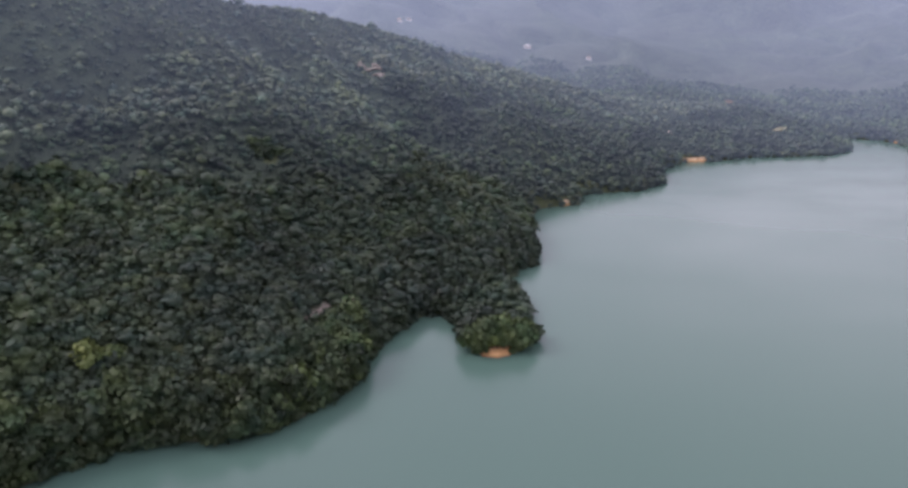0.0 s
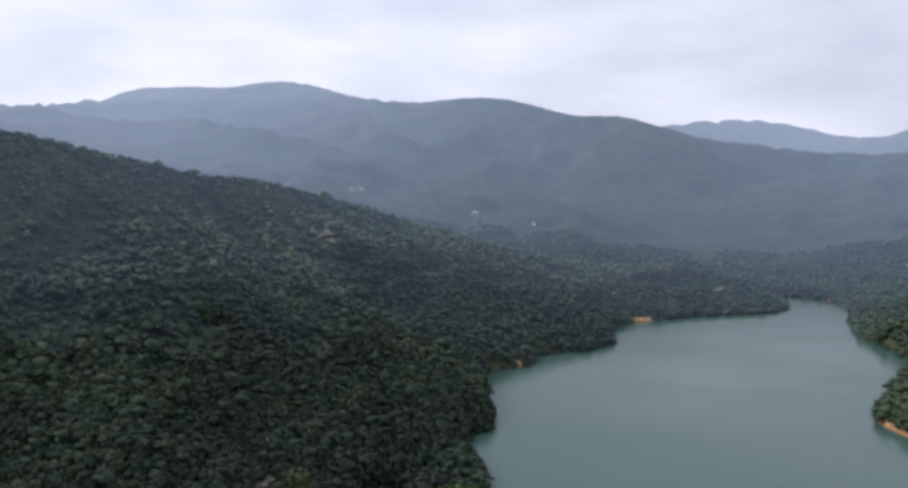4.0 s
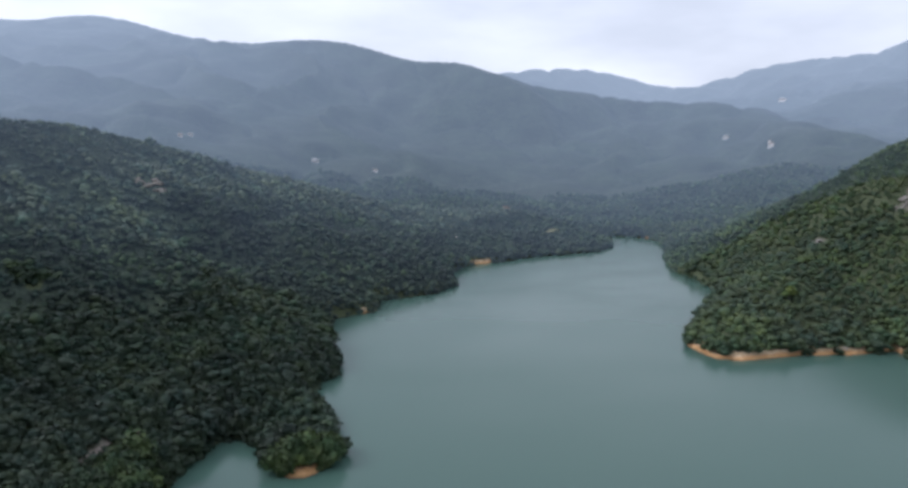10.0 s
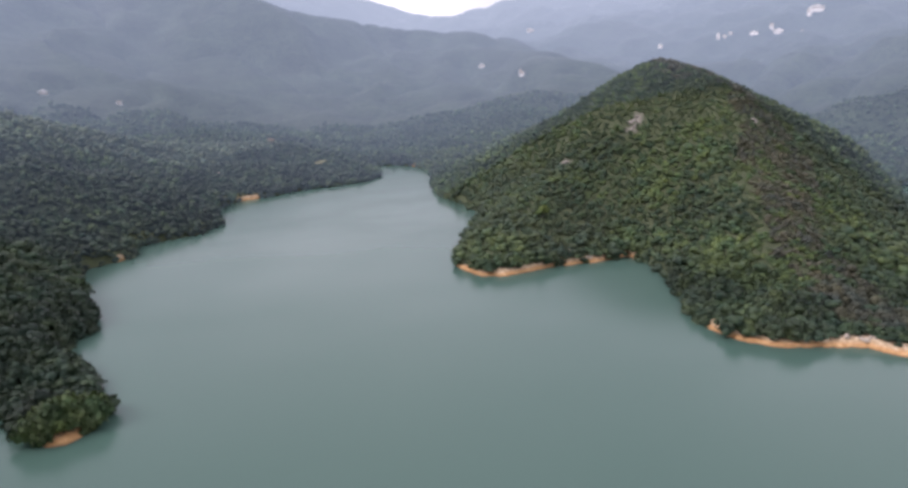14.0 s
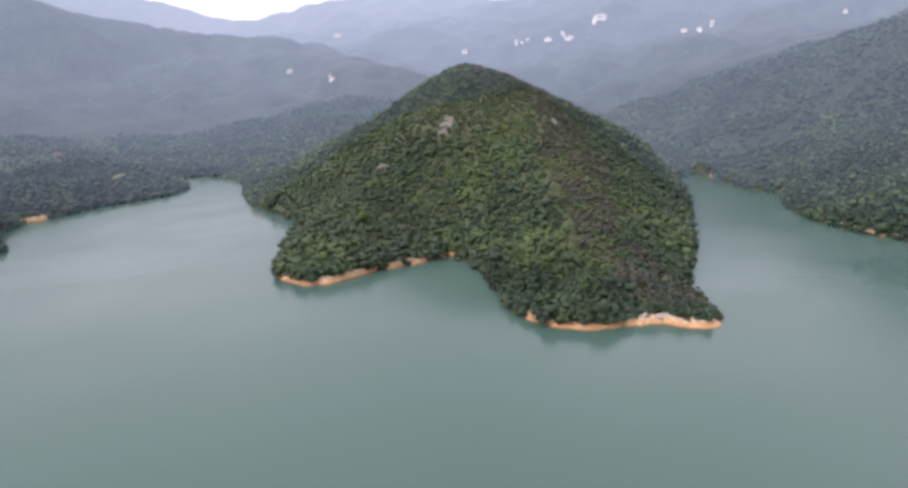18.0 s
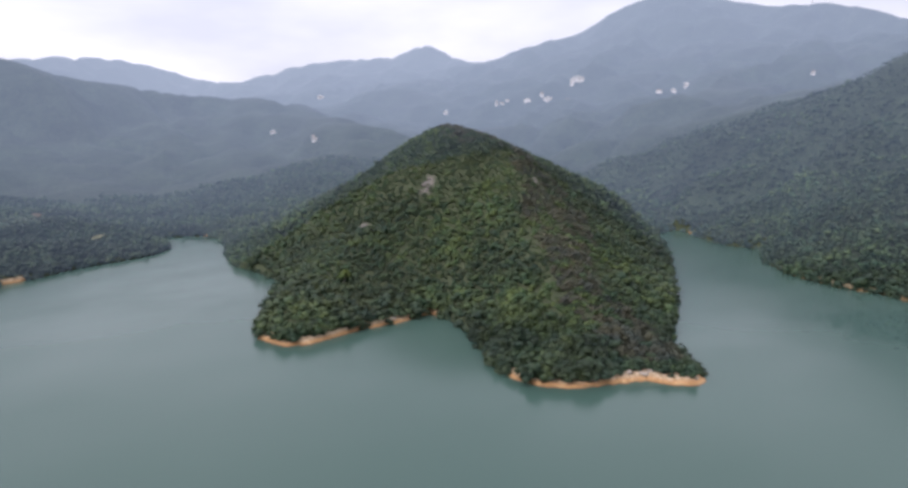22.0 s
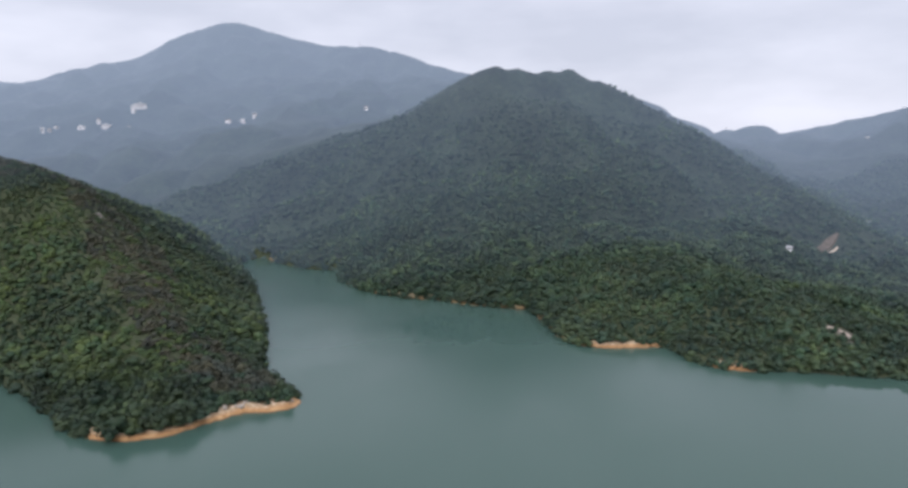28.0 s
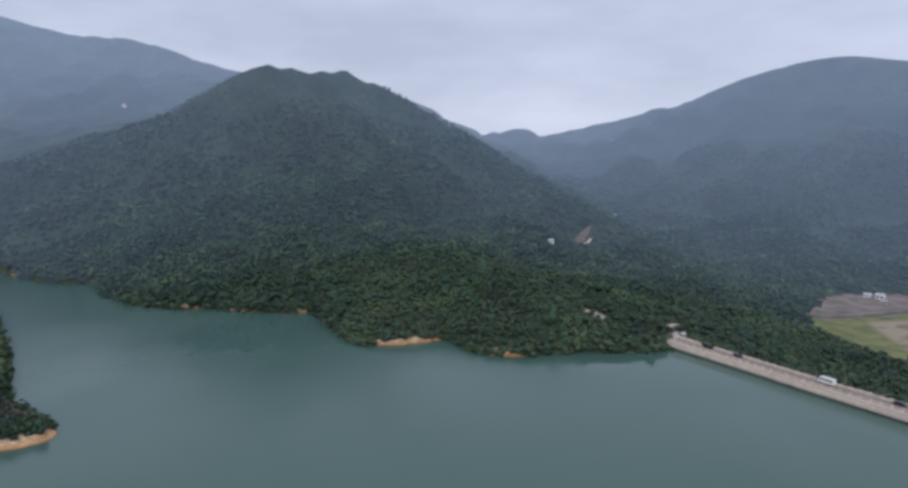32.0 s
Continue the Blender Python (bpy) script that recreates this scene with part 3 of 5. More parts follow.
# bare patches in the woods: x, y, radius
BARE = [(353, 322, 3.2), (357, 326, 2.6), (347, 320, 2.4), (343, 322, 1.8), (300.5, 331, 3.2), (297, 329, 2.2), (379, 257, 2.4), (-58, 410, 4.5), (-53, 406, 4), (-50, 403, 3), (-46, 196, 3.2), (-43, 203, 3.6),
        (-41, 200, 3.2), (-39, 211, 3.0), (-37, 206, 2.8), (243, 576, 4.5), (249, 578, 3.5), (146, 549, 3.5), (247, 707, 5), (645, -235, 12), (635, -228, 9), (656, -244, 9), (590, -186, 7), (582, -183, 5), (338, -177, 5), (346, -175, 4.5), (351, -181, 4), (362, -135, 2.4), (357, -139, 2.8), (352, -141, 2.8), (349, -139, 2.2), (248, 116, 1.7), (243, 119, 1.5),
        (64, 856, 9), (-86, 930, 7), (137, 858, 6), (240, 558, 6), (138, 508, 5), (663, -273, 7), (565, -178, 6)]
# open shores where the woods stand back: x, y, radius, metres of bare bank
BEACHES = [(185.6, 264, 11.2, 0.9), (192, 249.6, 11.2, 1.2), (209.6, 248.8, 12, 0.75), (228, 248.8, 8, 0.1), (244, 244, 6, 0.2), (264, 241.6, 5, -0.4),
           (214.4, 148.8, 8, 2.6), (217.6, 134.4, 10, 3.4), (229.6, 124.8, 11.2, 3.6), (242.4, 116.8, 10.4, 4.0), (247.2, 104.8, 10.4, 3.8), (256, 96.8, 10.4, 3.6),
           (7.5, 192, 6.5, 1.5), (154, 490, 6.0, 1.8), (50, 370.5, 1.8, 0.4), (357.6, -32, 11.0, 1.6), (356.8, -48, 6.0, 0.4), (324.8, -83.2, 7.0, 0.3), (416, 4.8, 14, -1.6),
           (395, 0, 12, -1.6), (372, -8, 9, -1.6), (444, 28, 14, -1.6), (456, 62, 12, -1.3), (466.4, 88, 15, -1.3), (484, 124, 16, -1.6), (612, 258, 8, 0.8), (331, 566, 3, 0.5)]
MUD_EDGE = np.array([(396, -300), (430, -316), (460, -339), (484, -360), (504, -390), (512, -415), (508, -430), (500, -470), (470, -500), (376, -500), (300, -448), (300, -370), (340, -296)], float)
DAM_LINE = np.array([(330, -169), (318, -172.5), (281, -184.5), (250, -194), (216, -206), (150, -231), (72, -260)], float)


def near_line(x, y, line):
    best = np.full(x.shape, 1e9)
    for (ax, ay), (bx, by) in zip(line, line[1:]):
        dx, dy = bx - ax, by - ay
        k = np.clip(((x - ax) * dx + (y - ay) * dy) / (dx * dx + dy * dy), 0, 1)
        np.minimum(best, np.hypot(x - ax - k * dx, y - ay - k * dy), out=best)
    return best


def rim(x, y):
    """Where the woods with painted haze begin: nearer on the north-west side, behind the whole peninsula."""
    az = np.degrees(np.arctan2(x, y))
    return np.where(on_peninsula(x, y), 500.0, np.interp(az, (-28, -12, 0, 18, 30, 36), (255.0, 290.0, 330.0, 410.0, 430.0, RIM)) + 38 * value_noise(x, y, 42.0, 61, 3))


def axis_steps(lo, hi, fine_lo, fine_hi, fine, growth):
    """Grid lines that lie close together round the lake and spread out away from it."""
    mid = list(np.arange(fine_lo, fine_hi + 0.1, fine))
    out = []
    for v, end in ((mid[0], lo), (mid[-1], hi)):
        s, way = fine, math.copysign(1.0, end - v)
        row = []
        while abs(v - end) > 60:
            s = min(s * growth, 17.0 if -1000 < v < 2150 else 60.0)
            v += s * way
            row.append(v)
        out.append(row)
    return np.array(out[0][::-1] + mid + out[1])


GX = axis_steps(X0 + 50, X1 - 50, -136, 500, 3.2, 1.045)
GY = axis_steps(Y0 + 50, Y1 - 50, -226, 530, 3.2, 1.045)
gx, gy = np.meshgrid(GX, GY)
gd = off_shore(gx, gy)
gz = height(gx, gy, gd)
far_out = np.hypot(gx, gy)
gz += np.clip((far_out - 900) / 250, 0, 1) * value_noise(gx, gy, 60.0, 21, 2) * 2.2
nxg, nyg = len(GX), len(GY)
quads = (np.arange(nyg - 1)[:, None] * nxg + np.arange(nxg - 1)[None, :]).ravel()
quads = np.stack([quads, quads + 1, quads + nxg + 1, quads + nxg], 1)
qx, qy = gx.ravel()[quads].mean(1), gy.ravel()[quads].mean(1)
q_far = (np.hypot(qx, qy) > rim(qx, qy)) & (gd.ravel()[quads].mean(1) > 4)
q_mud = inside(qx, qy, MUD_EDGE)
q_far &= ~q_mud
all_verts = np.stack([gx.ravel(), gy.ravel(), gz.ravel()], 1)


def sheet(name, pick, material, label, category, kind):
    used, index = np.unique(quads[pick], return_inverse=True)
    ob = mesh_object(name, all_verts[used], index.reshape(-1, 4), material)
    tagged(ob, label, category, kind=kind)
    return ob, all_verts[used]


ground, gv = sheet("ground", ~q_far & ~q_mud, SOIL, "steep hillsides with an eroded orange earth bank", "ground", "structure")
bare = np.zeros(len(gv), np.float32)
for bx, by, br in BARE:
    bare = np.maximum(bare, np.clip(1.6 - np.hypot(gv[:, 0] - bx, gv[:, 1] - by) / br, 0, 1))
beach = np.zeros(len(gv), np.float32)
for bx, by, br, bank_w in BEACHES:
    beach = np.maximum(beach, np.clip(1.9 - np.hypot(gv[:, 0] - bx, gv[:, 1] - by) / br, 0, 1) * (0.4 if bank_w < -1 else 1.0))
ground.data.attributes.new("beach", "FLOAT", "POINT").data.foreach_set("value", beach.astype(np.float32))
ground.data.attributes.new("bare", "FLOAT", "POINT").data.foreach_set("value", bare.astype(np.float32))
sheet("ground_estuary", q_mud, MUD, "pinkish tidal mud with rough grass below the dam", "ground", "structure")
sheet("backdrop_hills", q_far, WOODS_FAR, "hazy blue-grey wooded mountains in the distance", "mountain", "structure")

# the water: one sheet, carried a little under the banks
edge_a, edge_b = LAKE - np.roll(LAKE, 1, 0), np.roll(LAKE, -1, 0) - LAKE
normal = np.stack([-(edge_a + edge_b)[:, 1], (edge_a + edge_b)[:, 0]], 1)
normal /= np.linalg.norm(normal, axis=1)[:, None]
probe = inside(*(LAKE + normal * 0.5).T, LAKE)
spread = LAKE + np.where(probe[:, None], -normal, normal) * 3.5
bm = bmesh.new()
bm.faces.new([bm.verts.new((x, y, 0.0)) for x, y in spread])
bmesh.ops.triangulate(bm, faces=bm.faces[:])
bmesh.ops.recalc_face_normals(bm, faces=bm.faces[:])
if bm.faces[:][0].normal.z < 0:
    bmesh.ops.reverse_faces(bm, faces=bm.faces[:])
water_mesh = bpy.data.meshes.new("water")
bm.to_mesh(water_mesh)
bm.free()
water_mesh.materials.append(WATER)
tagged(new("water", water_mesh), "calm grey-green reservoir water reflecting the sky", "water", kind="structure")

# ---------------------------------------------------------------- woods
rng = np.random.default_rng(7)


def ico(level):
    b = bmesh.new()
    bmesh.ops.create_icosphere(b, subdivisions=level, radius=1.0)
    v = np.array([p.co[:] for p in b.verts])
    f = np.array([[q.index for q in t.verts] for t in b.faces])
    b.free()
    return v, f


ICO1, ICO2 = ico(1), ico(2)


def crown_shape(lumps, sprays, base, leaf=(0.15, 0.27), folded=True, ruffle=0.5):
    """An uneven crown of unit radius: a few boughs, closely set with sprays of leaves that stick out of them."""
    vs, fs, n = [], [], 0
    boughs = []
    for i in range(lumps):
        a, r = rng.uniform(0, math.tau), (0.0 if i == 0 else rng.uniform(0.4, 0.7))
        size = rng.uniform(0.4, 0.6) if i else rng.uniform(0.55, 0.7)
        boughs.append((np.array([r * math.cos(a), r * math.sin(a), rng.uniform(-0.2, 0.3) - 0.3 * r + (0.3 if i == 0 else 0)]), size))
    for centre, size in boughs:
        v, f = base
        w = v * (1 + rng.uniform(-0.2, 0.2, (len(v), 1))) * size * np.array([0.85, 0.85, 0.75]) + centre
        keep = w[f][:, :, 2].max(1) > -0.4
        used, idx = np.unique(f[keep], return_inverse=True)
        vs.append(w[used])
        fs.append(idx.reshape(-1, 3) + n)
        n += len(used)
    weight = np.array([s ** 2 for _, s in boughs])
    for b in rng.choice(len(boughs), sprays, p=weight / weight.sum()):
        centre, size = boughs[b]
        out = rng.normal(0, 1, 3)
        out[2] = abs(out[2]) * 1.1 - 0.25
        out /= np.linalg.norm(out)
        at = centre + out * size * rng.uniform(0.76, 1.26) * np.array([1, 1, 0.85])
        face = out + rng.normal(0, ruffle, 3)
        face /= np.linalg.norm(face)
        u = np.cross(face, rng.normal(0, 1, 3))
        u /= np.linalg.norm(u)
        w = np.cross(face, u)
        s, t = rng.uniform(*leaf), rng.uniform(*leaf)
        if folded:
            vs.append(np.array([at - u * s, at - w * t + face * 0.05, at + u * s * 1.2 - face * 0.04, at + w * t + face * 0.05]))
            fs.append(np.array([[0, 1, 2], [0, 2, 3]]) + n)
            n += 4
        else:
            vs.append(np.array([at - u * s - w * t * 0.7, at + u * s - w * t * 0.6, at + w * t * 1.2]))
            fs.append(np.array([[0, 1, 2]]) + n)
            n += 3
    return np.concatenate(vs), np.concatenate(fs)


CROWNS_FINE = [crown_shape(6, 64, ICO1, (0.12, 0.26), True, 0.36) for _ in range(14)]
CROWNS_MID = [crown_shape(3, 18, ICO1, (0.12, 0.24), False, 0.35) for _ in range(14)]
CROWNS_LOW = [crown_shape(2, 6, ICO1, (0.2, 0.34), False) for _ in range(10)]
CROWNS_SCRUB = [crown_shape(1, 9, ICO1, (0.25, 0.4), False) for _ in range(10)]
CROWNS_FAR = [crown_shape(1, 3, ICO1, (0.3, 0.45), False) for _ in range(8)]


def plant(name, points, radius, shapes, material, label, lift=0.25, uneven=0.65, pale=0.0):
    """One joined wood: a crown at every point. points: x, y, z of the ground; radius: of each crown."""
    kinds = rng.integers(0, len(shapes), len(points))
    vs, fs, tones, n = [], [], [], 0
    for k, (v, f) in enumerate(shapes):
        at = np.nonzero(kinds == k)[0]
        if not len(at):
            continue
        a, r = rng.uniform(0, math.tau, len(at)), radius[at]
        tall = r * rng.uniform(0.6, 0.9, len(at))
        c, s = np.cos(a), np.sin(a)
        out = np.empty((len(at), len(v), 3))
        out[:, :, 0] = (v[None, :, 0] * c[:, None] - v[None, :, 1] * s[:, None]) * r[:, None] + points[at, 0, None]
        out[:, :, 1] = (v[None, :, 0] * s[:, None] + v[None, :, 1] * c[:, None]) * r[:, None] + points[at, 1, None]
        out[:, :, 2] = v[None, :, 2] * tall[:, None] + (points[at, 2] + (lift + rng.uniform(-0.25, 0.5, len(at)) * uneven) * tall + 0.4)[:, None]
        vs.append(out.reshape(-1, 3))
        stand = value_noise(points[at, 0], points[at, 1], 30.0, 51, 3) * 1.0 + 0.5
        tones.append(np.repeat(np.clip(pale + 0.5 * rng.uniform(0, 1, len(at)) + 0.5 * stand, 0, 1), len(v)))
        fs.append((f[None] + (np.arange(len(at)) * len(v))[:, None, None] + n).reshape(-1, 3))
        n += len(at) * len(v)
    ob = mesh_object(name, np.concatenate(vs), np.concatenate(fs), material)
    ob.data.attributes.new("tone", "FLOAT", "POINT").data.foreach_set("value", np.concatenate(tones).astype(np.float32))
    return tagged(ob, label, "woodland", kind="stuff")


def scatter(x0, x1, y0, y1, gap):
    """Jittered points over a rectangle, one to each square of that width."""
    sx, sy = np.meshgrid(np.arange(x0, x1, gap), np.arange(y0, y1, gap))
    sx = sx.ravel() + rng.uniform(-0.48, 0.48, sx.size) * gap
    sy = sy.ravel() + rng.uniform(-0.48, 0.48, sy.size) * gap
    return sx, sy


def wooded(x, y, gap):
    """Points that may carry a tree, and their ground height."""
    d = off_shore(x, y)
    keep_off = np.full(x.shape, -1.3)
    for bx, by, br, bank_w in BEACHES:
        keep_off = np.maximum(keep_off, np.where(np.hypot(x - bx, y - by) < br, bank_w * 0.75 + 1.0 * value_noise(x, y, 6.0, 31, 1), -1.3))
    ok = d > keep_off
    for bx, by, br in BARE:
        ok &= np.hypot(x - bx, y - by) > br * (1 + 0.35 * value_noise(x, y, 5.0, 33, 1))
    wx, wy = 18 * value_noise(x, y, 20.0, 71, 3), 18 * value_noise(x, y, 20.0, 73, 3)
    ok &= ~inside(x + wx, y + wy, MUD_EDGE) & (near_line(x, y, DAM_LINE) > 6.5)
    x, y, d = x[ok], y[ok], d[ok]
    return np.stack([x, y, height(x, y, d)], 1)


def beyond(points, far):
    """Only the points on one side of the rim of the distance."""
    out = np.hypot(points[:, 0], points[:, 1]) > rim(points[:, 0], points[:, 1])
    return points[out if far else ~out]


def ring(points, a, b):
    r = np.hypot(points[:, 0], points[:, 1])
    return points[(r >= a) & (r < b)]


def in_view(points):
    """Leaves out the ground south and west that the hill crest hides."""
    az = np.degrees(np.arctan2(points[:, 0], points[:, 1]))
    return points[(az > -42) & (az < 140)]


def open_to_lake(points):
    """Leaves out far ground that lies deep behind a nearer crest."""
    x, y, z = points.T
    keep = np.ones(len(points), bool)
    for f in (0.3, 0.4, 0.5, 0.58, 0.66, 0.73, 0.8, 0.86, 0.91, 0.95):
        sight = 96.0 + (z + 5.0 - 96.0) * f
        land = bilinear(SKIN, (x * f - X0) / CELL, (y * f - Y0) / CELL)
        keep &= land < sight + 7.0
    return points[keep]


def split(points):
    """The woods by place: west shore, peninsula, east shore."""
    x, y = points[:, 0], points[:, 1]
    west = (x < 160 - 0.05 * y) | ((y > 480) & (x < 330))
    pen = ~west & (y > 90) & (y > 0.42 * x - 15) & (x < 600)
    low = np.array([p[:2] for p in CRESTS["peninsula"]], float) + np.array([9.0, -5.0])
    crest = pen & (near_line(x, y, low) < 17 + 16 * value_noise(x, y, 30.0, 41, 2)) & (value_noise(x, y, 7.0, 43, 2) > -0.25)
    pen &= ~crest
    # high west woods take the tone with haze painted into it
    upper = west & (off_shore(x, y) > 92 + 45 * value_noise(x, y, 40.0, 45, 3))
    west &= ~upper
    east = ~west & ~pen & ~crest & ~upper
    return (("crest", points[crest], "dry grey-brown scrub along the crest of the peninsula"),
            ("west", points[west], "dense dark evergreen woodland on the west slope"),
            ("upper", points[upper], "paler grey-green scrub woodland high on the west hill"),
            ("peninsula", points[pen], "dense green scrub woodland covering the peninsula hill"),
            ("east", points[east], "dense green woodland on the eastern slopes"))


def scrubby(points):
    """How far the woods give way to low scrub, 0 to 1: high on the peninsula, its crest and the west hill."""
    x, y, z = points.T
    patchy = 9 * value_noise(x, y, 26.0, 81, 3)
    crest = near_line(x, y, np.array([p[:2] for p in CRESTS["peninsula"]], float) + np.array([9.0, -5.0]))
    hill = np.maximum(np.clip((z - 44 + patchy) / 22, 0, 1), np.clip((26 + 1.2 * patchy - crest) / 14, 0, 0.8) * (z > 9))
    return np.where(on_peninsula(x, y), hill, np.where(x < 0.3 * y, np.clip((z - 62 + patchy) / 26, 0, 1), 0.0))


def shore_row(gap):
    """Trees that stand at the very edge and lean over the water."""
    out = []
    for (ax, ay), (bx, by) in zip(LAKE, np.roll(LAKE, -1, 0)):
        n = max(1, int(math.hypot(bx - ax, by - ay) / gap))
        k = (np.arange(n) + rng.uniform(0.2, 0.8, n)) / n
        nx, ny = (by - ay), -(bx - ax)
        s = math.hypot(nx, ny)
        side = 1 if not inside(np.array([(ax + bx) / 2 + nx / s]), np.array([(ay + by) / 2 + ny / s]), LAKE)[0] else -1
        d = rng.uniform(-0.9, 0.9, n) * side
        out.append(np.stack([ax + (bx - ax) * k + nx / s * d, ay + (by - ay) * k + ny / s * d], 1))
    return np.concatenate(out).T


def sizes(n, mean, lo, hi):
    """Crown radii: many small ones, a few large."""
    return np.clip(mean * np.exp(rng.normal(0, 0.3, n)), lo, hi)


edge = wooded(*shore_row(2.2), 2.2)
near_pts = beyond(in_view(ring(np.concatenate([wooded(*scatter(-300, 340, -280, 340, 2.45), 2.45), edge]), 0, 320)), False)
mid_pts = beyond(in_view(ring(np.concatenate([wooded(*scatter(-540, 600, -500, 600, 2.95), 2.95), edge]), 320, 640)), False)
out_pts = beyond(in_view(ring(np.concatenate([wooded(*scatter(-690, 690, -690, 690, 3.7), 3.7), edge]), 190, 690)), True)
out_pts = open_to_lake(out_pts)
far_pts = open_to_lake(in_view(ring(wooded(*scatter(-800, 880, -880, 880, 5.0), 5.0), 690, 880)))
south_pts = open_to_lake(ring(wooded(*scatter(640, 1150, -900, -60, 6.0), 6.0), 880, 1180))
scrub_pts = in_view(ring(np.concatenate([wooded(*scatter(205, 600, 95, 470, 2.1), 2.1), wooded(*scatter(-330, 90, 150, 620, 2.5), 2.5)]), 150, 690))
scrub_pts = open_to_lake(scrub_pts)
scrub_pts = scrub_pts[rng.uniform(0, 1, len(scrub_pts)) < scrubby(scrub_pts)]
near_pts, mid_pts, out_pts = (p[rng.uniform(0, 1, len(p)) > 0.94 * scrubby(p)] for p in (near_pts, mid_pts, out_pts))

# the trees along the nearest shores are things of their own
SINGLES = [np.array([(-110, 120), (-70, 150), (-43, 158), (-32, 200), (-14, 228), (6, 192), (18, 200), (17, 245)], float),
           np.array([(213, 150), (220, 132), (246, 112), (258, 98)], float)]
lone = (near_line(near_pts[:, 0], near_pts[:, 1], SINGLES[0]) < 7.5) | (near_line(near_pts[:, 0], near_pts[:, 1], SINGLES[1]) < 6.0)
lone_pts, near_pts = near_pts[lone], near_pts[~lone]
lone_pts = lone_pts[np.argsort(np.hypot(lone_pts[:, 0], lone_pts[:, 1]))]
near_pts = np.concatenate([near_pts, lone_pts[290:]])

# broad old trees on the west slope and along the shores, smaller ones elsewhere
for name, all_pts, shapes in (("near_woodland_", near_pts, CROWNS_FINE), ("woodland_", mid_pts, CROWNS_MID)):
    for tag, pts, label in split(all_pts):
        if not len(pts):
            continue
        big = tag in ("west", "upper")
        shore = np.exp(-np.maximum(off_shore(pts[:, 0], pts[:, 1]), 0) / 14.0)
        grove = 1 + 0.28 * value_noise(pts[:, 0], pts[:, 1], 24.0, 57, 2)
        low = 1 - 0.35 * scrubby(pts)
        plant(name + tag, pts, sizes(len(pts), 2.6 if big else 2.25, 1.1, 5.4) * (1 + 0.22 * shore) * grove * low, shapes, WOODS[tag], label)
for far, name in ((False, "scrub_"), (True, "backdrop_scrub_")):
    for tag, pts, label in split(beyond(scrub_pts, far)):
        if len(pts):
            plant(name + tag, pts, sizes(len(pts), 1.5, 0.9, 2.4), CROWNS_SCRUB, (WOODS_AWAY if far else WOODS)[tag],
                  label.replace("scrub woodland", "woodland").replace("woodland", "low scrub"), -0.1, 0.5, 0.16)
for tag, pts, label in split(out_pts):
    if len(pts):
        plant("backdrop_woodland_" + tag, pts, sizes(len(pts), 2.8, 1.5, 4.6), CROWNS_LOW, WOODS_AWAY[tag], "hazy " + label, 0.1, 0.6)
lower = 1 - 0.6 * np.clip((far_pts[:, 2] - 110) / 60, 0, 1)         # the scrub thins out towards the summits
keep = rng.uniform(0, 1, len(far_pts)) > np.clip((far_pts[:, 2] - 140) / 50, 0, 1)
far_pts, lower = far_pts[keep], lower[keep]
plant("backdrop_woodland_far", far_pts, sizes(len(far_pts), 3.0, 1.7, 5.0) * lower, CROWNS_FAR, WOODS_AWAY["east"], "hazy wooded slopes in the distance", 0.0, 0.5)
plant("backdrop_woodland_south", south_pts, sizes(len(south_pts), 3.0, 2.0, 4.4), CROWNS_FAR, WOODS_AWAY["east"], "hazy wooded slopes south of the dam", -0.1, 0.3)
rest = ring(wooded(*scatter(-560, 720, -720, 720, 13.0), 13.0), 0, 720)
az_rest = np.degrees(np.arctan2(rest[:, 0], rest[:, 1]))
rest = rest[(az_rest <= -42) | (az_rest >= 140)]
plant("woodland_south", rest, sizes(len(rest), 7.0, 5.0, 9.0), CROWNS_FAR, WOODS["west"], "dark evergreen woodland on the slopes behind")

# ---------------------------------------------------------------- helpers for things


def part(name, bm, material, parent=None, label=""):
    """Links a bmesh as one mesh object, under a thing or a part where one is given."""
    me = bpy.data.meshes.new(name)
    bm.normal_update()
    bm.to_mesh(me)
    bm.free()
    me.materials.append(material)
    ob = new(name, me)
    if parent is not None:
        ob.parent = parent
    if label:
        tagged(ob, label)
    return ob


def box(bm, x0, x1, y0, y1, z0, z1, bevel=0.0):
    b = bmesh.ops.create_cube(bm, size=1.0)["verts"]
    for v in b:
        v.co = Vector((x0 + (v.co.x + 0.5) * (x1 - x0), y0 + (v.co.y + 0.5) * (y1 - y0), z0 + (v.co.z + 0.5) * (z1 - z0)))
    if bevel:
        edges = list({e for v in b for e in v.link_edges})
        bmesh.ops.bevel(bm, geom=edges, offset=bevel, segments=2, affect="EDGES")
    return bm


def boxes(*rows, bevel=0.0):
    bm = bmesh.new()
    for row in rows:
        box(bm, *row, bevel)
    return bm


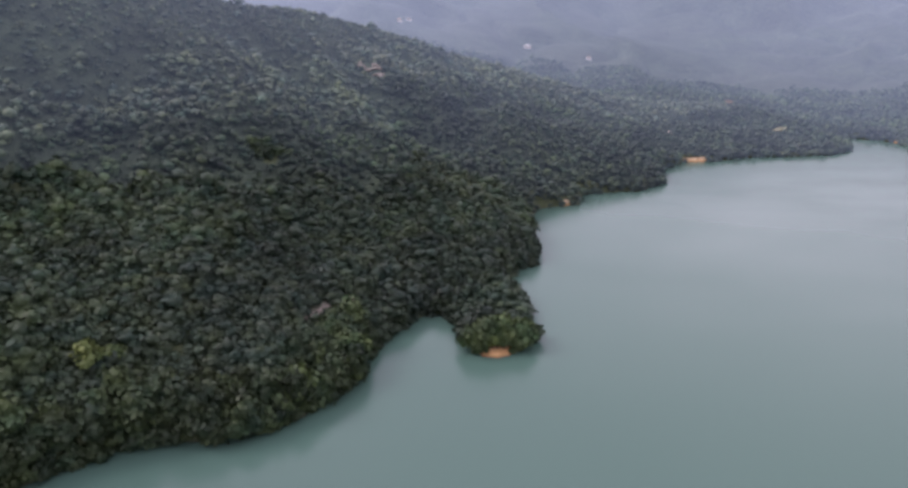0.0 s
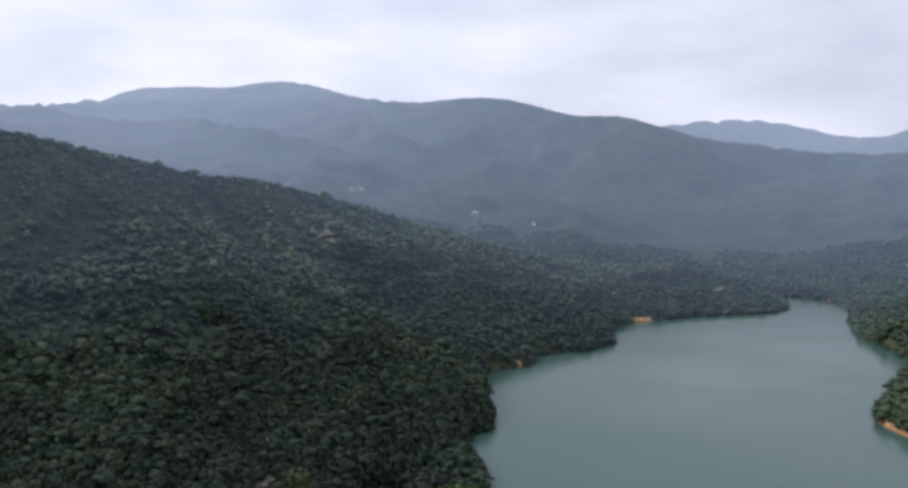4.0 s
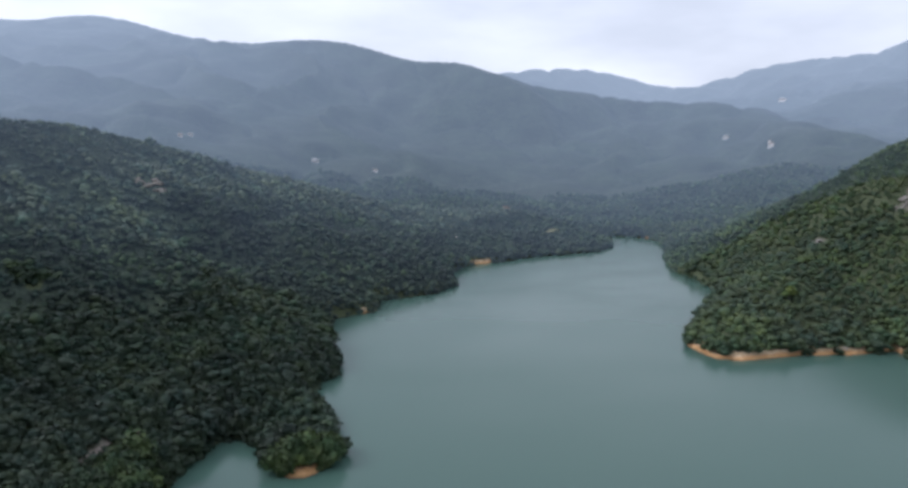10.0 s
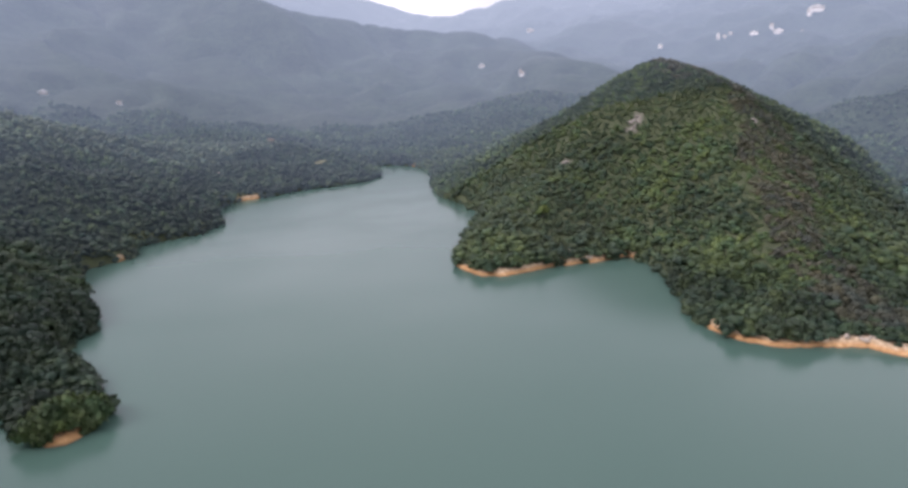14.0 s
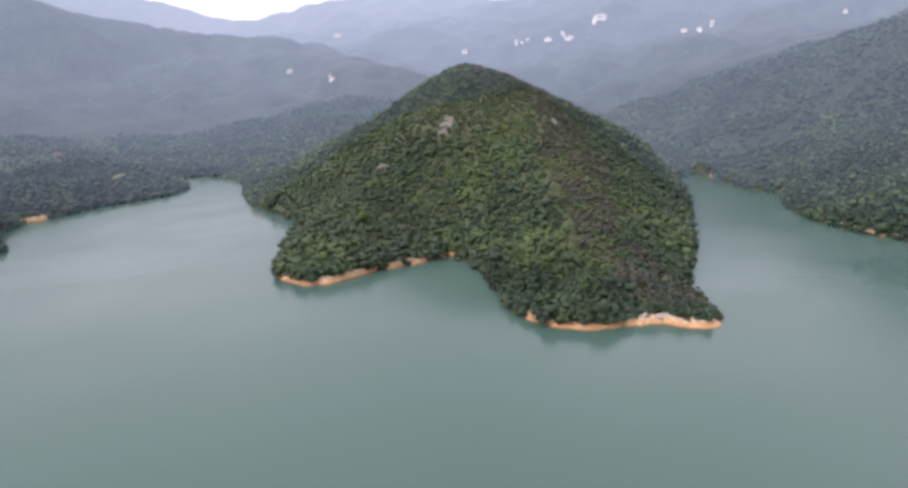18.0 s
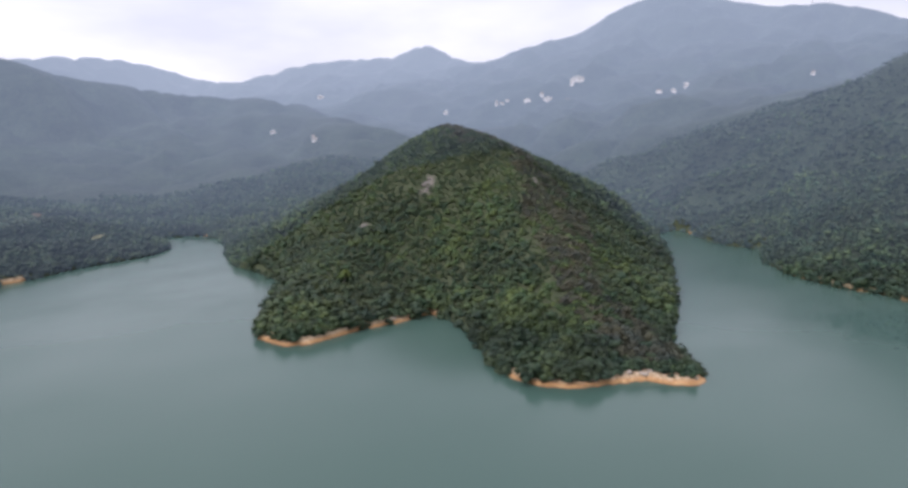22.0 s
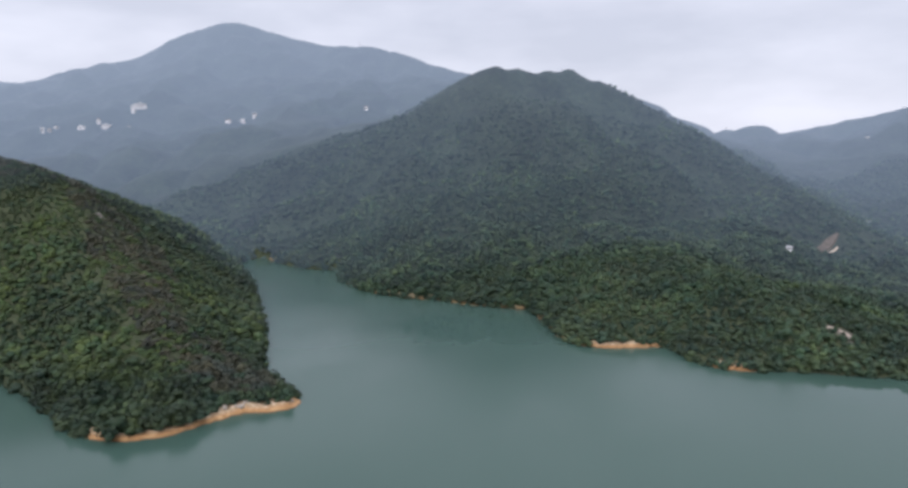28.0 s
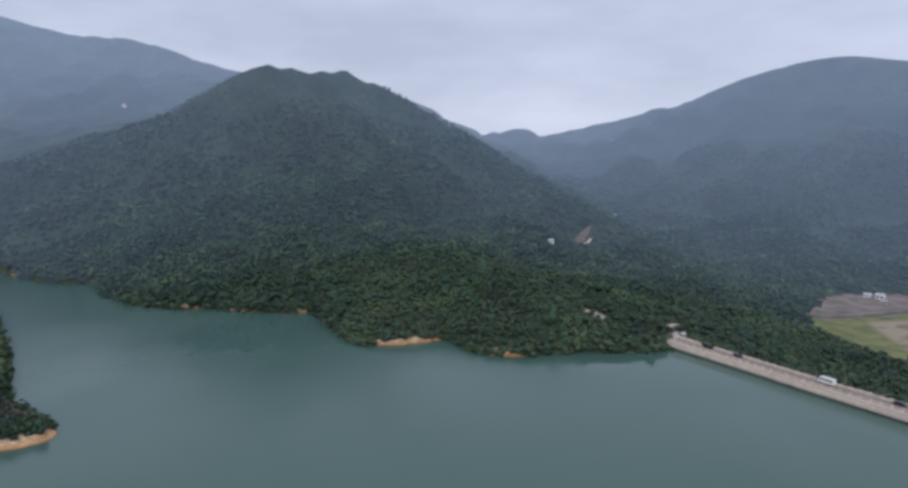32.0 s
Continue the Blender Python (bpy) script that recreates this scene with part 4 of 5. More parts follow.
def tube(bm, points, radii, sides=7):
    """A tapering tube along points."""
    rings = []
    for i, p in enumerate(points):
        a = Vector(points[max(i - 1, 0)])
        b = Vector(points[min(i + 1, len(points) - 1)])
        q = (b - a).normalized().to_track_quat("Z", "Y")
        rings.append([bm.verts.new(Vector(p) + q @ Vector((math.cos(k * math.tau / sides) * radii[i], math.sin(k * math.tau / sides) * radii[i], 0)))
                      for k in range(sides)])
    for r, s in zip(rings, rings[1:]):
        for k in range(sides):
            bm.faces.new((r[k], r[(k + 1) % sides], s[(k + 1) % sides], s[k]))
    bm.faces.new(rings[-1])
    return bm


def thing(name, m, label, category, group=""):
    ob = new(name)
    ob.empty_display_size = 0.5
    ob.matrix_basis = m
    return tagged(ob, label, category, group)


def ground_at(x, y):
    return float(height(np.array([x], float), np.array([y], float))[0])


# ---------------------------------------------------------------- single trees along the nearest shores


LEAF_DARK = foliage("tree_leaves_dark", (0.015, 0.025, 0.013), (0.026, 0.042, 0.020), (0.056, 0.083, 0.032), (0.034, 0.047, 0.026), tree="object")
LEAF_GREEN = foliage("tree_leaves_green", (0.028, 0.046, 0.016), (0.050, 0.082, 0.026), (0.098, 0.142, 0.042), (0.062, 0.084, 0.038), tree="object")
LEAF_BRIGHT = foliage("tree_leaves_yellow", (0.05, 0.075, 0.02), (0.095, 0.13, 0.036), (0.16, 0.195, 0.058), (0.1, 0.13, 0.045), tree="object")


def tree_model(leaf, label, lumps):
    """A broad evergreen of unit crown radius: forked trunk and a crown of many leafy clumps."""
    t = thing("tree", Matrix(), label, "tree", "trees along the shore")
    bm = bmesh.new()
    lean = rng.uniform(-0.12, 0.12, 2)
    tube(bm, [(0, 0, -0.5), (lean[0] * 0.4, lean[1] * 0.4, 0.25), (lean[0], lean[1], 0.8)], [0.1, 0.075, 0.045])
    for _ in range(4):
        a = rng.uniform(0, math.tau)
        tube(bm, [(lean[0] * 0.5, lean[1] * 0.5, 0.3), (0.3 * math.cos(a), 0.3 * math.sin(a), 0.62), (0.55 * math.cos(a), 0.55 * math.sin(a), 0.85)],
             [0.05, 0.035, 0.015], 5)
    part("trunk", bm, BARK, t)
    v, f = crown_shape(lumps, 230, ICO1, (0.11, 0.2))
    v = v * np.array([1, 1, 0.95]) + np.array([0, 0, 0.72])
    crown = mesh_object("crown", v, f, leaf)
    crown.parent = t
    return t


MODELS = [tree_model(LEAF_DARK, "dark evergreen tree with a rounded crown at the water's edge", 6) for _ in range(5)]
MODELS_GREEN = [tree_model(LEAF_GREEN, "fresh green tree with a dense rounded crown near the water", 6) for _ in range(5)]
lone_pts = lone_pts[:290]
for i, (x, y, z) in enumerate(lone_pts):
    green = x > 150 or (x > -5 and y < 262)
    source = (MODELS_GREEN if green else MODELS)[int(rng.integers(0, 5))]
    r = float(sizes(1, 2.9 if not green else 2.4 if x > 150 else 3.3, 1.5, 5.0)[0])
    m = Matrix.Translation((x, y, z - 0.15)) @ Euler((rng.uniform(-0.08, 0.08), rng.uniform(-0.08, 0.08), rng.uniform(0, 6.28))).to_matrix().to_4x4()
    target = copy_thing(source, m)
    target.scale = (r, r, r * float(rng.uniform(0.95, 1.35)))
for ob in MODELS + MODELS_GREEN:
    for o in (*ob.children, ob):
        bpy.data.objects.remove(o)

# a yellow-green tree that stands out on the west slope, and bright scrub on the lobe
for x, y, r in ((-92, 154, 4.0), (-87, 156.5, 3.0), (240, 280, 3.0), (244, 283, 2.2)):
    t = tree_model(LEAF_BRIGHT, "bright yellow-green tree among darker woodland", 8)
    t.matrix_basis = Matrix.Translation((x, y, ground_at(x, y) + 1.8)) @ Matrix.Diagonal((r, r, r, 1))

# ---------------------------------------------------------------- the dam
DAM = [Vector((x, y, 0)) for x, y in ((328, -164.5), (318, -168), (281, -180), (250, -189.5), (216, -201.5), (150, -226), (70, -256))]


def strip(line, a, b, z_top, z_low, name, material, parent, label=""):
    """A long slab beside the dam's water edge, between a and b metres downstream of it."""
    bm = bmesh.new()
    rows = []
    for i, p in enumerate(line):
        t = (line[min(i + 1, len(line) - 1)] - line[max(i - 1, 0)]).normalized()
        n = Vector((t.y, -t.x, 0)) if Vector((t.y, -t.x, 0)).y < 0 else Vector((-t.y, t.x, 0))
        za, zb = z_top if isinstance(z_top, tuple) else (z_top, z_top)
        rows.append([bm.verts.new(p + n * a + Vector((0, 0, z_low))), bm.verts.new(p + n * a + Vector((0, 0, za))),
                     bm.verts.new(p + n * b + Vector((0, 0, zb))), bm.verts.new(p + n * b + Vector((0, 0, z_low)))])
    for r, s in zip(rows, rows[1:]):
        for k in range(4):
            bm.faces.new((r[k], r[(k + 1) % 4], s[(k + 1) % 4], s[k]))
    bm.faces.new(rows[0])
    bm.faces.new(rows[-1][::-1])
    bmesh.ops.recalc_face_normals(bm, faces=bm.faces[:])
    return part(name, bm, material, parent, label)


def along(line, s):
    """Point, direction and downstream normal s metres along the dam."""
    for p, q in zip(line, line[1:]):
        n = (q - p).length
        if s <= n:
            t = (q - p).normalized()
            d = Vector((t.y, -t.x, 0))
            return p + t * s, t, d if d.y < 0 else -d
        s -= n
    t = (line[-1] - line[-2]).normalized()
    d = Vector((t.y, -t.x, 0))
    return line[-1], t, d if d.y < 0 else -d


dam = thing("dam", Matrix(), "long stone dam with a road along its crest", "dam")
strip(DAM, 0.0, 8.6, 3.3, -8.0, "dam_wall", STONE, dam, "weathered pale stone dam wall")
strip(DAM, -0.35, 1.5, (2.5, 3.4), -1.0, "upstream_face", CONCRETE, dam, "pale concrete face along the water")
strip(DAM, -0.55, 0.5, 0.9, -1.5, "wet_band", WET_STONE, dam, "dark wet stone at the waterline")
strip(DAM, 1.5, 1.9, 4.3, 3.2, "front_parapet", STONE, dam)
strip(DAM, 1.9, 3.1, 3.6, 3.2, "walkway", CONCRETE, dam, "pinkish paved walkway")
strip(DAM, 3.1, 3.3, 3.75, 3.2, "kerb", STONE, dam)
strip(DAM, 3.3, 8.1, 3.56, 3.2, "roadway", ROAD, dam, "worn grey road surface")
strip(DAM, 8.1, 8.5, 4.5, 3.2, "back_parapet", CONCRETE, dam, "pale parapet on the downstream side")
for s in range(4, 236, 4):
    p, t, d = along(DAM, float(s))
    for off, top, wide in ((8.3, 4.85, 0.34), (1.7, 4.55, 0.3)):
        c = p + d * off
        bm = boxes((-wide, wide, -wide, wide, 0, top - 3.2), bevel=0.06)
        bmesh.ops.transform(bm, matrix=Matrix.Translation((c.x, c.y, 3.2)) @ Matrix.Rotation(math.atan2(t.y, t.x), 4, "Z"), verts=bm.verts)
        part("parapet_pier", bm, CONCRETE, dam)
for s in range(12, 236, 13):
    p, t, d = along(DAM, float(s))
    c = p + d * 7.8
    lamp = thing("street_lamp", Matrix.Translation((c.x, c.y, 3.56)) @ Matrix.Rotation(math.atan2(-d.y, -d.x), 4, "Z"),
                 "slim galvanised street lamp beside the dam road", "street lamp", "street lamps on the dam")
    part("pole", tube(bmesh.new(), [(0, 0, 0), (0, 0, 2.5), (0, 0, 5.2)], [0.09, 0.07, 0.05]), STEEL, lamp)
    part("arm", tube(bmesh.new(), [(0, 0, 5.1), (0.5, 0, 5.4), (1.2, 0, 5.45)], [0.05, 0.045, 0.04], 6), STEEL, lamp)
    part("lantern", boxes((1.05, 1.65, -0.13, 0.13, 5.36, 5.5), bevel=0.04), STEEL, lamp)


YELLOW = plain("yellow_board_paint", (0.55, 0.5, 0.2), (0.66, 0.6, 0.28), 1.0, 0.5)
PALE_EARTH = plain("slipped_earth", (0.085, 0.077, 0.068), (0.175, 0.155, 0.138), 0.25)

DRY_GRASS = plain("dry_grass", (0.12, 0.13, 0.085), (0.2, 0.2, 0.13), 0.2)


def apron(name, line, wide, material, label, category, lift=0.25, ragged=0.0):
    """A strip laid along the ground: road, slip or path, with a skirt down into the soil."""
    bm = bmesh.new()
    pts = [Vector((x, y, 0)) for x, y in line]
    rows = []
    for i, p in enumerate(pts):
        t = (pts[min(i + 1, len(pts) - 1)] - pts[max(i - 1, 0)]).normalized()
        n = Vector((-t.y, t.x, 0))
        half = (wide[i] if isinstance(wide, tuple) else wide) / 2
        row = []
        for k in range(-3, 4):
            q = p + n * (half * k / 3 * (1 + ragged * rng.uniform(-1, 1) * (abs(k) == 3)))
            q.z = ground_at(q.x, q.y) + (lift if abs(k) < 3 else -0.6)
            row.append(bm.verts.new(q))
        rows.append(row)
    for r, s in zip(rows, rows[1:]):
        for k in range(6):
            bm.faces.new((r[k], r[k + 1], s[k + 1], s[k]))
    bmesh.ops.recalc_face_normals(bm, faces=bm.faces[:])
    return tagged(part(name, bm, material), label, category, kind="structure")


apron("road_abutment", [(329, -170), (334, -173.5), (340, -174.5), (346, -174), (350, -177), (353, -182), (358, -190)], 5.0, ASPHALT,
      "pale road curving off the end of the dam", "road")
apron("road_hillside", [(363, -134.5), (359, -138), (355, -140), (351, -141.5)], 2.2, ASPHALT, "short pale stretch of hillside road among trees", "road", 0.4)
apron("ground_landslip", [(623, -216), (632, -223), (643, -232), (653, -240), (663, -249)], (3.0, 9.0, 12.0, 9.0, 2.5), PALE_EARTH,
      "pinkish bare earth scar on a wooded slope", "ground", 0.9, 0.3)
apron("ground_clearing", [(236, 571), (241, 575), (247, 578), (254, 578)], (3.0, 7.0, 6.5, 2.5), DRY_GRASS,
      "pale dry grass clearing on the wooded headland", "ground", 1.0, 0.3)
apron("ground_slope", [(242, 700), (246, 706), (250, 711)], (4.0, 9.0, 5.0), PALE_EARTH, "pinkish bare ground among hazy woods", "ground", 1.0, 0.3)
apron("road_headland", [(140, 545), (145, 548.5), (150, 551), (154, 551.5)], 2.6, CONCRETE, "short pale track among trees on the headland", "road", 0.6)
apron("road_shore", [(-48, 191), (-46, 196), (-43.4, 202), (-40.6, 208), (-38, 214), (-37, 219)], 3.0, ROAD,
      "pale shore road glimpsed between dark trees", "road", 0.35)
apron("wall_retaining", [(624, -224), (630, -230), (638, -237), (645, -243)], 1.3, CONCRETE, "low pale retaining wall below a bare slope", "wall", 0.7)


def mast(x, y, tall):
    """A lattice mast with cross arms."""
    m = thing("pylon", Matrix.Translation((x, y, ground_at(x, y) - 0.3)), "slim grey lattice pylon on a far ridge", "pylon", "pylons on the ridge")
    for sx in (-1, 1):
        for sy in (-1, 1):
            part("leg", tube(bmesh.new(), [(sx * 1.3, sy * 1.3, 0), (sx * 0.6, sy * 0.6, tall * 0.5), (sx * 0.15, sy * 0.15, tall)], [0.16, 0.13, 0.1], 5), STEEL, m)
    for k, wide in ((0.62, 3.0), (0.78, 2.4), (0.92, 1.6)):
        part("cross_arm", boxes((-wide, wide, -0.15, 0.15, tall * k, tall * k + 0.35)), STEEL, m)


for x, y, tall in ((1640, -374, 14.0), (1540, -302, 12.0), (1870, 497, 14.0)):
    mast(x, y, tall)

# a small pale board on a post by the west shore
sign = thing("notice_board", Matrix.Translation((45.2, 368.6, ground_at(45.2, 368.6) - 0.2)) @ Matrix.Rotation(radians(180), 4, "Z"),
             "small pale yellow notice board on a post by the water", "sign")
part("post", tube(bmesh.new(), [(0, 0, 0), (0, 0, 1.2), (0, 0, 2.4)], [0.07, 0.07, 0.06], 6), STEEL, sign)
part("board", boxes((-0.8, 0.8, -0.09, -0.03, 1.3, 2.4), bevel=0.02), YELLOW, sign)


def wheel(name, x, y, r, width, parent):
    bm = bmesh.new()
    bmesh.ops.create_cone(bm, cap_ends=True, segments=18, radius1=r, radius2=r, depth=width,
                          matrix=Matrix.Translation((x, y, r)) @ Matrix.Rotation(math.pi / 2, 4, "X"))
    w = part(name, bm, RUBBER, parent)
    bm = bmesh.new()
    bmesh.ops.create_cone(bm, cap_ends=True, segments=14, radius1=r * 0.55, radius2=r * 0.55, depth=width + 0.03,
                          matrix=Matrix.Translation((x, y, r)) @ Matrix.Rotation(math.pi / 2, 4, "X"))
    part("rim", bm, STEEL, w)


def profile_body(points, half, bevel=0.05):
    """A vehicle body: a side outline carried across its width and eased at the edges."""
    bm = bmesh.new()
    a = [bm.verts.new((x, -half, z)) for x, z in points]
    b = [bm.verts.new((x, half, z)) for x, z in points]
    n = len(points)
    bm.faces.new(a)
    bm.faces.new(b[::-1])
    for i in range(n):
        bm.faces.new((a[i], b[i], b[(i + 1) % n], a[(i + 1) % n]))
    bmesh.ops.recalc_face_normals(bm, faces=bm.faces[:])
    bmesh.ops.bevel(bm, geom=bm.edges[:], offset=bevel, segments=2, affect="EDGES")
    return bm


def vehicle(s, lane, outline, half, paint, label, category, windows, wheels, r, back=False):
    p, t, d = along(DAM, s)
    c = p + d * lane
    turn = math.atan2(t.y, t.x) + (math.pi if back else 0)
    v = thing(category.replace(" ", "_"), Matrix.Translation((c.x, c.y, 3.56)) @ Matrix.Rotation(turn, 4, "Z"), label, category)
    part("body", profile_body(outline, half), paint, v)
    for x0, x1, z0, z1 in windows:
        for side in (-1, 1):
            y = side * (half + 0.004)
            part("side_window", boxes((x0, x1, y - 0.02, y + 0.02, z0, z1), bevel=0.01), GLASS, v)
    xs = [x for x, z in outline]
    zs = [z for x, z in outline]
    part("windscreen", boxes((max(xs) - 0.95 if max(zs) < 2 else max(xs) - 0.03, max(xs) - 0.9 if max(zs) < 2 else max(xs) + 0.02, -half * 0.85, half * 0.85,
                              max(zs) * 0.6, max(zs) * 0.9), bevel=0.01), GLASS, v)
    for x in wheels:
        for side in (-1, 1):
            wheel("wheel", x, side * (half - 0.1), r, 0.24, v)
    return v


VAN = [(-2.6, 0.35), (-2.6, 1.9), (-2.4, 2.1), (1.2, 2.1), (1.9, 1.25), (2.6, 1.1), (2.6, 0.35)]
CAR = [(-2.25, 0.3), (-2.25, 0.95), (-1.9, 1.05), (-1.3, 1.5), (0.5, 1.5), (1.2, 1.0), (2.15, 0.85), (2.25, 0.3)]
BUS = [(-3.3, 0.4), (-3.3, 2.6), (-3.1, 2.8), (2.6, 2.8), (3.05, 1.7), (3.3, 1.5), (3.3, 0.4)]
vehicle(20.0, 6.7, VAN, 0.98, PAINT_DARK, "dark van driving along the dam road", "van", [(-2.2, -0.9, 1.25, 1.8), (-0.7, 0.6, 1.25, 1.8)], (-1.7, 1.7), 0.34)
vehicle(38.0, 6.7, CAR, 0.9, PAINT_DARK, "dark saloon car driving along the dam road", "car", [(-1.2, -0.3, 1.0, 1.4), (-0.2, 0.6, 1.0, 1.4)], (-1.4, 1.4), 0.32)
vehicle(112.0, 6.7, CAR, 0.9, PAINT_DARK, "dark saloon car driving along the dam road", "car", [(-1.2, -0.3, 1.0, 1.4), (-0.2, 0.6, 1.0, 1.4)], (-1.4, 1.4), 0.32)
vehicle(83.0, 6.7, BUS, 1.1, PAINT_WHITE, "white minibus driving along the dam road", "minibus",
        [(-2.9, -1.8, 1.7, 2.35), (-1.6, -0.5, 1.7, 2.35), (-0.3, 0.8, 1.7, 2.35), (1.0, 2.1, 1.7, 2.35)], (-2.1, 2.1), 0.4, True)


# ---------------------------------------------------------------- houses on the far slopes


def house(x, y, w, d, h, turn, label, storeys=2, bays=3, pitched=False, sink=1.5):
    w, d, h = 0.78 * w, 0.85 * d, 0.7 * h
    z = ground_at(x, y) - sink
    t = thing("house", Matrix.Translation((x, y, z)) @ Matrix.Rotation(radians(turn), 4, "Z"), label, "house", "houses on the hillsides")
    part("wall", boxes((-w / 2, w / 2, -d / 2, d / 2, -2.0, h + sink)), WHITE, t)
    bm = bmesh.new()
    top = h + sink
    if pitched:
        a = [bm.verts.new(p) for p in ((-w / 2 - 0.4, -d / 2 - 0.4, top), (w / 2 + 0.4, -d / 2 - 0.4, top), (w / 2 + 0.4, d / 2 + 0.4, top), (-w / 2 - 0.4, d / 2 + 0.4, top),
                                       (-w / 2 + 1.5, 0, top + d * 0.28), (w / 2 - 1.5, 0, top + d * 0.28))]
        for f in ((0, 1, 5, 4), (1, 2, 5), (2, 3, 4, 5), (3, 0, 4), (3, 2, 1, 0)):
            bm.faces.new([a[i] for i in f])
    else:
        box(bm, -w / 2 - 0.3, w / 2 + 0.3, -d / 2 - 0.3, d / 2 + 0.3, top, top + 0.4)
        if w > 8:
            box(bm, -w * 0.15, w * 0.12, -d * 0.2, d * 0.2, top + 0.4, top + 2.2)
    part("roof", bm, ROOFING if pitched else WHITE, t)
    for s in range(storeys):
        for b in range(bays):
            cx = -w / 2 + (b + 0.5) * w / bays
            zz = sink + h * (s + 0.3) / storeys
            part("window", boxes((cx - w / bays * 0.28, cx + w / bays * 0.28, -d / 2 - 0.06, -d / 2 + 0.1, zz, zz + h / storeys * 0.45)), GLASS, t)
    return t

# ---------------------------------------------------------------- boulders on the open shores
for cx, cy, count, spread, size in ((353, 322, 9, 4.2, 1.5), (345, 321, 4, 2.4, 1.1), (300.5, 331, 4, 2.2, 1.6), (379, 257, 4, 2.0, 1.2), (-57, 409, 9, 5.0, 1.9), (-51, 404, 5, 3.0, 1.4),
                                    (236, 247, 9, 5.0, 1.0), (246, 117, 7, 3.5, 1.1), (226, 129, 6, 6.0, 0.8), (258, 99, 4, 3.0, 0.9), (184, 262, 5, 5.0, 0.7)):
    high = cx < 0 or (cy > 256 and cx > 290)
    for _ in range(count):
        x, y = cx + rng.uniform(-spread, spread), cy + rng.uniform(-spread, spread)
        if off_shore(np.array([x]), np.array([y]))[0] < 0.2:
            continue
        bm = bmesh.new()
        bmesh.ops.create_icosphere(bm, subdivisions=2, radius=1.0)
        s = rng.uniform(0.5, 1.2, 3) * size * np.array([1.2, 1.0, 0.75])
        for v in bm.verts:
            n = noise.noise(v.co * 1.4 + Vector((x, y, 0))) * 0.45 + noise.noise(v.co * 3.5 + Vector((y, x, 3))) * 0.15
            v.co = Vector((v.co.x * s[0], v.co.y * s[1], v.co.z * s[2])) * (1 + n)
        rock_ob = part("boulder", bm, OUTCROP if high else ROCK)
        rock_ob.matrix_basis = Matrix.Translation((x, y, ground_at(x, y) + s[2] * (0.45 if high else 0.25))) @ Matrix.Rotation(rng.uniform(0, 6.28), 4, "Z")
        tagged(rock_ob, "pinkish granite outcrop showing through hillside scrub" if high else "pale weathered granite boulder on the orange bank", "boulder",
               "outcrops on the hills" if high else "boulders on the shore")


def facing(x, y, skew=0.0):
    """A turn that brings the front of a house towards the lake."""
    return math.degrees(math.atan2(-x, y)) + skew


